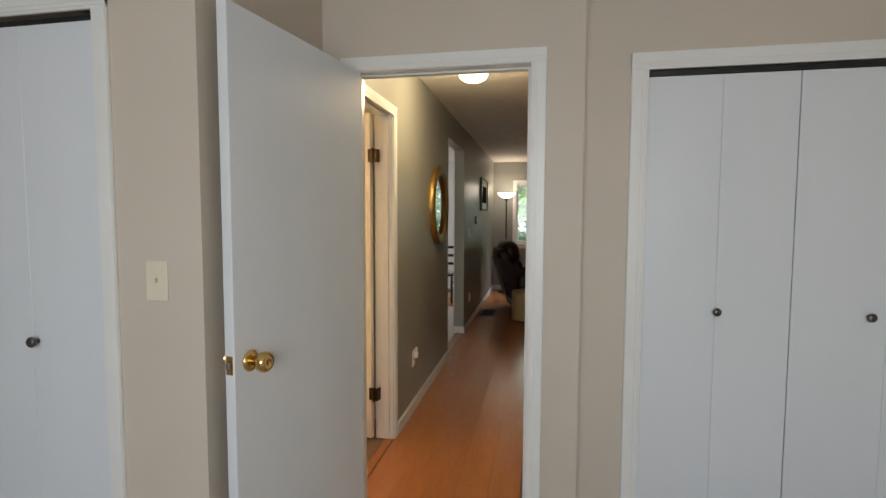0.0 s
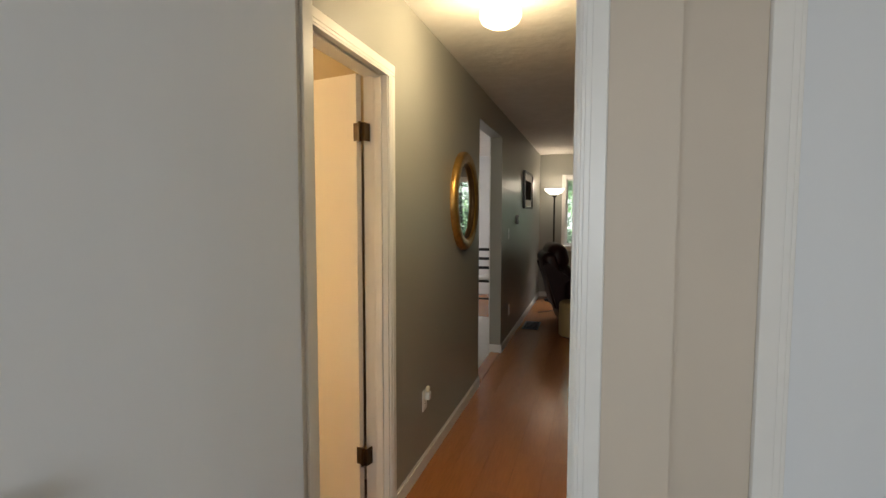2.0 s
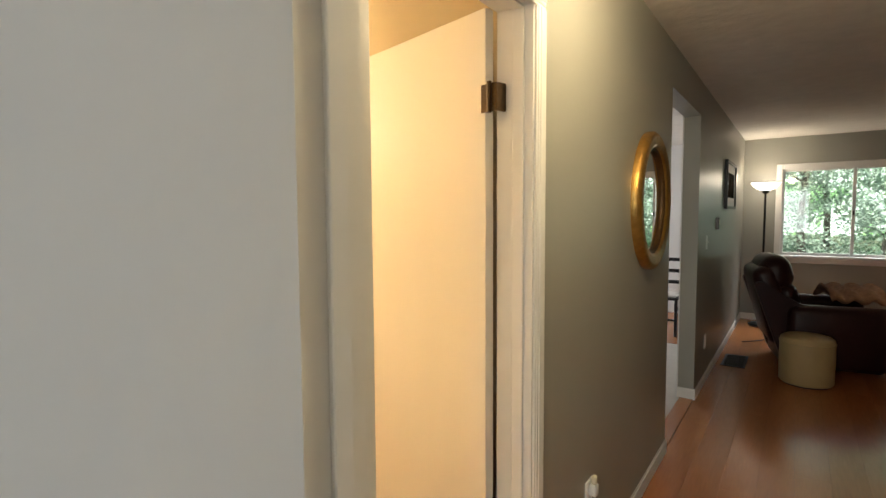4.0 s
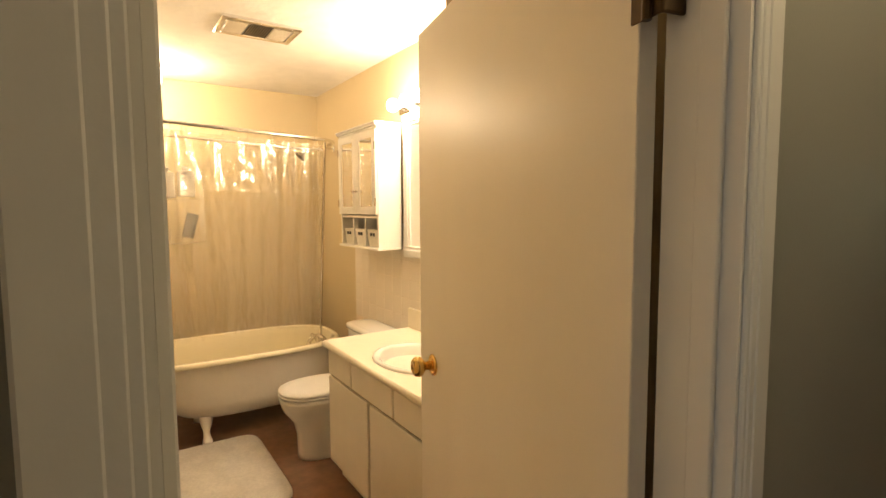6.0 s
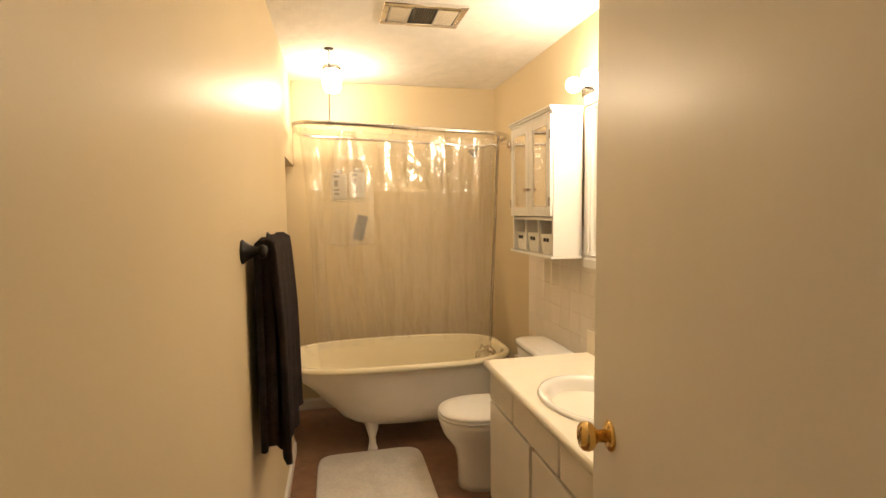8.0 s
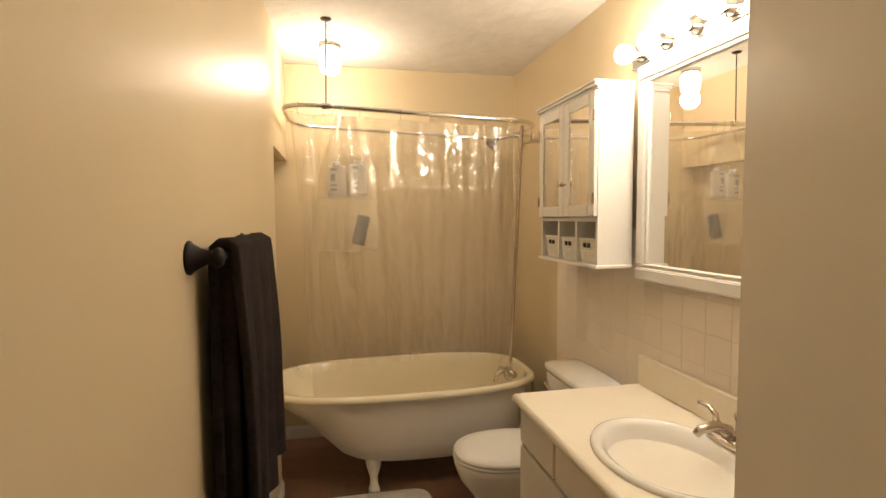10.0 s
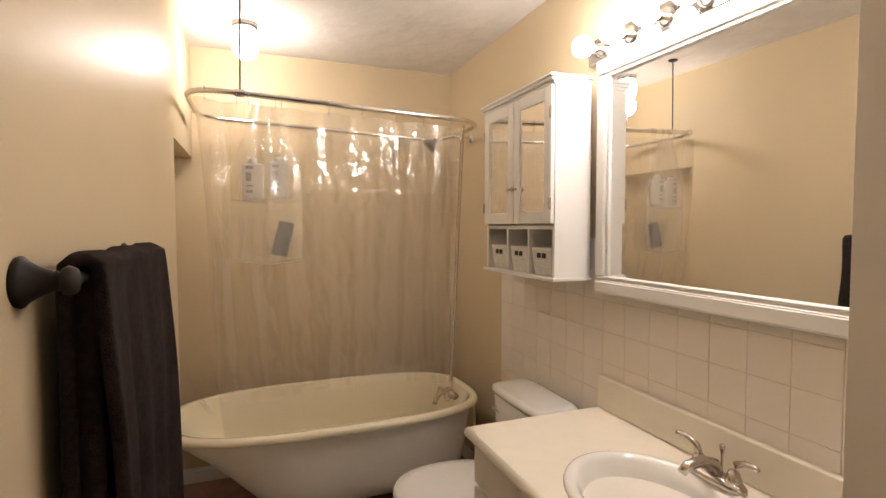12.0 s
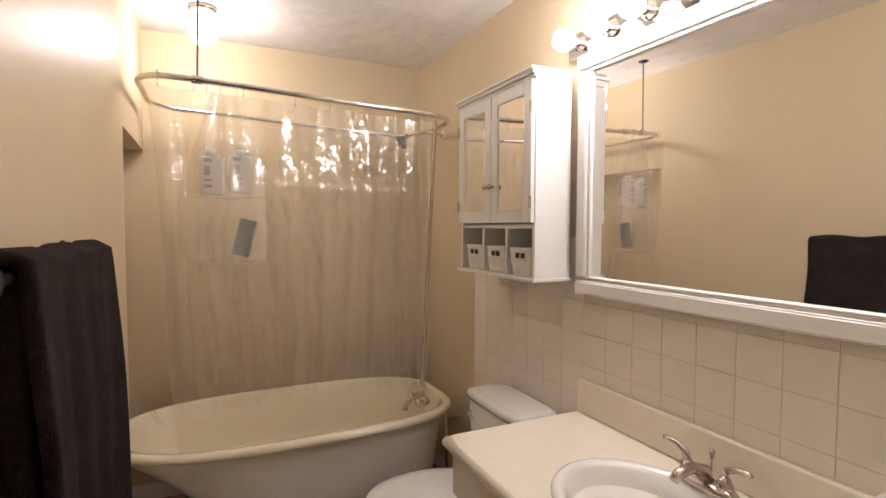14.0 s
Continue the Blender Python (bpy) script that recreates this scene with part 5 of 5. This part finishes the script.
def tree(at, height, r, seed, mat, crown_r, crown_z, leaves):
    rnd = random.Random(seed)
    root = thing("tree", at, "leafy green woodland tree outside the window", "tree", "woodland trees")
    pts = [(0.08 * math.sin(k * 1.3 + seed), 0.08 * math.cos(k * 0.9 + seed), height * k / 8) for k in range(9)]
    bm = tube(pts, [r * (1 - 0.09 * k) for k in range(9)], 8)
    for k in range(9):
        a, z = rnd.uniform(0, 6.28), rnd.uniform(0.25, 0.9) * height
        q = crown_r * rnd.uniform(0.5, 0.95)
        tube([(0, 0, z), (q * 0.5 * math.cos(a), q * 0.5 * math.sin(a), z + 0.25), (q * math.cos(a), q * math.sin(a), z + 0.6)], [r * 0.35, r * 0.2, r * 0.06], 6, bm=bm)
    part("trunk", bm, BARK, root, "grey-brown bark")
    verts, faces = [], []
    clumps = [(rnd.gauss(0, 0.5) * crown_r, rnd.gauss(0, 0.5) * crown_r, rnd.uniform(*crown_z)) for _ in range(60)]
    for i in range(leaves):
        c0 = clumps[rnd.randrange(60)]
        p = Vector((c0[0] + rnd.gauss(0, 0.22), c0[1] + rnd.gauss(0, 0.22), c0[2] + rnd.gauss(0, 0.18)))
        e = Euler((rnd.uniform(-1, 1), rnd.uniform(-1, 1), rnd.uniform(0, 6.3))).to_matrix()
        s = rnd.uniform(0.035, 0.075)
        b0 = len(verts)
        verts += [p + e @ Vector(q) * s for q in ((-1, 0, 0), (0, -0.55, 0.1), (1, 0, 0), (0, 0.55, 0.1))]
        faces.append((b0, b0 + 1, b0 + 2, b0 + 3))
    me = bpy.data.meshes.new("crown")
    me.from_pydata(verts, [], faces)
    me.materials.append(mat)
    ob = new("crown", me)
    ob.parent = root


for i, (x, y, h, cr, mat) in enumerate(((-1.2, 12.0, 6, 1.5, LEAF), (0.6, 13.5, 7, 1.6, LEAF_HAZED), (2.0, 11.6, 5, 1.3, LEAF_HAZED), (3.2, 13.0, 7, 1.7, LEAF), (5.0, 14.0, 7, 1.8, LEAF_HAZED), (1.1, 16.5, 8, 2.2, LEAF), (3.8, 17.5, 8, 2.3, LEAF_HAZED))):
    tree((x * 1.25, y + 4.5, -0.6), h, 0.12, i + 1, mat, cr, (0.3, 4.6), 10000)


# Woods and bright gaps as a noise pattern that gives off its own light.
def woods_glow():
    m = bpy.data.materials.new("glowing_distant_woods")
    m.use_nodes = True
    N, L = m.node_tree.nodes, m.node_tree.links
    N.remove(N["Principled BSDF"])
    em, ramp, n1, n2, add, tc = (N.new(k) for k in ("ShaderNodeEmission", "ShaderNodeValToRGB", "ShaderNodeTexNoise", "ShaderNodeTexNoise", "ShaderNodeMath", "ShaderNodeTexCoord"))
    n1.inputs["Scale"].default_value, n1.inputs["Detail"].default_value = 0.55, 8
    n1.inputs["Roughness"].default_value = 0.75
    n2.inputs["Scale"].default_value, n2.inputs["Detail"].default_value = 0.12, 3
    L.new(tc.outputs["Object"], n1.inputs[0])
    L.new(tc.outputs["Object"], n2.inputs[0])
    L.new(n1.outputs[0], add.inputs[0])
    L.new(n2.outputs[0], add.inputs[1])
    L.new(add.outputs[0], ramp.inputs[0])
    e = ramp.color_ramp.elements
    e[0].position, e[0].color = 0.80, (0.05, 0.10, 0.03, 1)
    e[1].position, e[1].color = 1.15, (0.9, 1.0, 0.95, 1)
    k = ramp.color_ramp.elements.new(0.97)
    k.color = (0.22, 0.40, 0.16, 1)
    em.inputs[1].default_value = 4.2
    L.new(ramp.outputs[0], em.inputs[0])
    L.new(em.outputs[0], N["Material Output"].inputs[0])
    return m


# self-lit plane; its daylight is emission, not sun on trees
setting("backdrop", box((-45, 58, -1), (55, 58.2, 22)), woods_glow(), "glowing backdrop painted as distant sunlit green woods", "backdrop")

# ---------- floor planks and wall tiles ----------
fl0 = setting("floor_hall", box((-0.115, 0.04, -0.1), (4.4, 7.597, -0.006)), GROOVE, "orange laminate plank floor of hall and living room", "floor")
PW, PL = 0.163, 1.25
plank_mesh = {}


def plank(x0, x1, y0, y1):
    key = (round(x1 - x0, 3), round(y1 - y0, 3))
    if key not in plank_mesh:
        me = bpy.data.meshes.new("plank")
        bm = box((0, 0, -0.006), (key[0] - 0.0004, key[1] - 0.0004, 0.0), 0.0003)
        bm.to_mesh(me)
        bm.free()
        me.materials.append(WOOD_FLOOR)
        plank_mesh[key] = me
    ob = new("plank", plank_mesh[key])
    ob.location = (x0, y0, 0)
    ob.parent = fl0


col = 0
x = 0.0
while x < 4.29:
    x1 = min(x + PW, 4.3)
    south = 0.04 if x1 < 0.95 else 1.17
    y = south
    step = (0.43 + 0.41 * (col * 7 % 3)) if col % 2 else (0.83 + 0.2 * (col % 5))
    while y < 7.596:
        y1 = min(y + step, 7.596)
        if y1 - y > 0.02:
            plank(x, x1, y, y1)
        y, step = y1, PL
    x, col = x1, col + 1
setting("threshold_opening", box((-0.10, 2.80, -0.002), (-0.001, 3.831, 0.006), 0.002), WOOD_FLOOR, "wooden threshold strip in the opening", "threshold")
setting("threshold_bathroom", box((-0.055, 0.252, -0.001), (-0.001, 0.91, 0.006), 0.002), WOOD_FLOOR, "wooden threshold strip at the bathroom door", "threshold")

back = setting("tile_panel", box((-3.109, BY1 - 0.007, 0.595), (-1.092, BY1 - 0.001, 1.40)), GROUT, "cream glazed wall tile with tan grout", "wall tile")
TS, TZ = 0.1165, 0.1155
tile_me = bpy.data.meshes.new("tile")
bm = box((0.0007, -0.0018, 0.0007), (TS - 0.0007, 0, TZ - 0.0007), 0.0008)
bm.to_mesh(tile_me)
bm.free()
tile_me.materials.append(TILE)
for i in range(17):
    for j in range(-1, 6):
        z = 0.7115 + j * TZ
        if j == -1 and i == 0:
            continue
        ob = new("tile", tile_me)
        ob.location = (-3.108 + i * TS, BY1 - 0.007, z)
        ob.parent = back
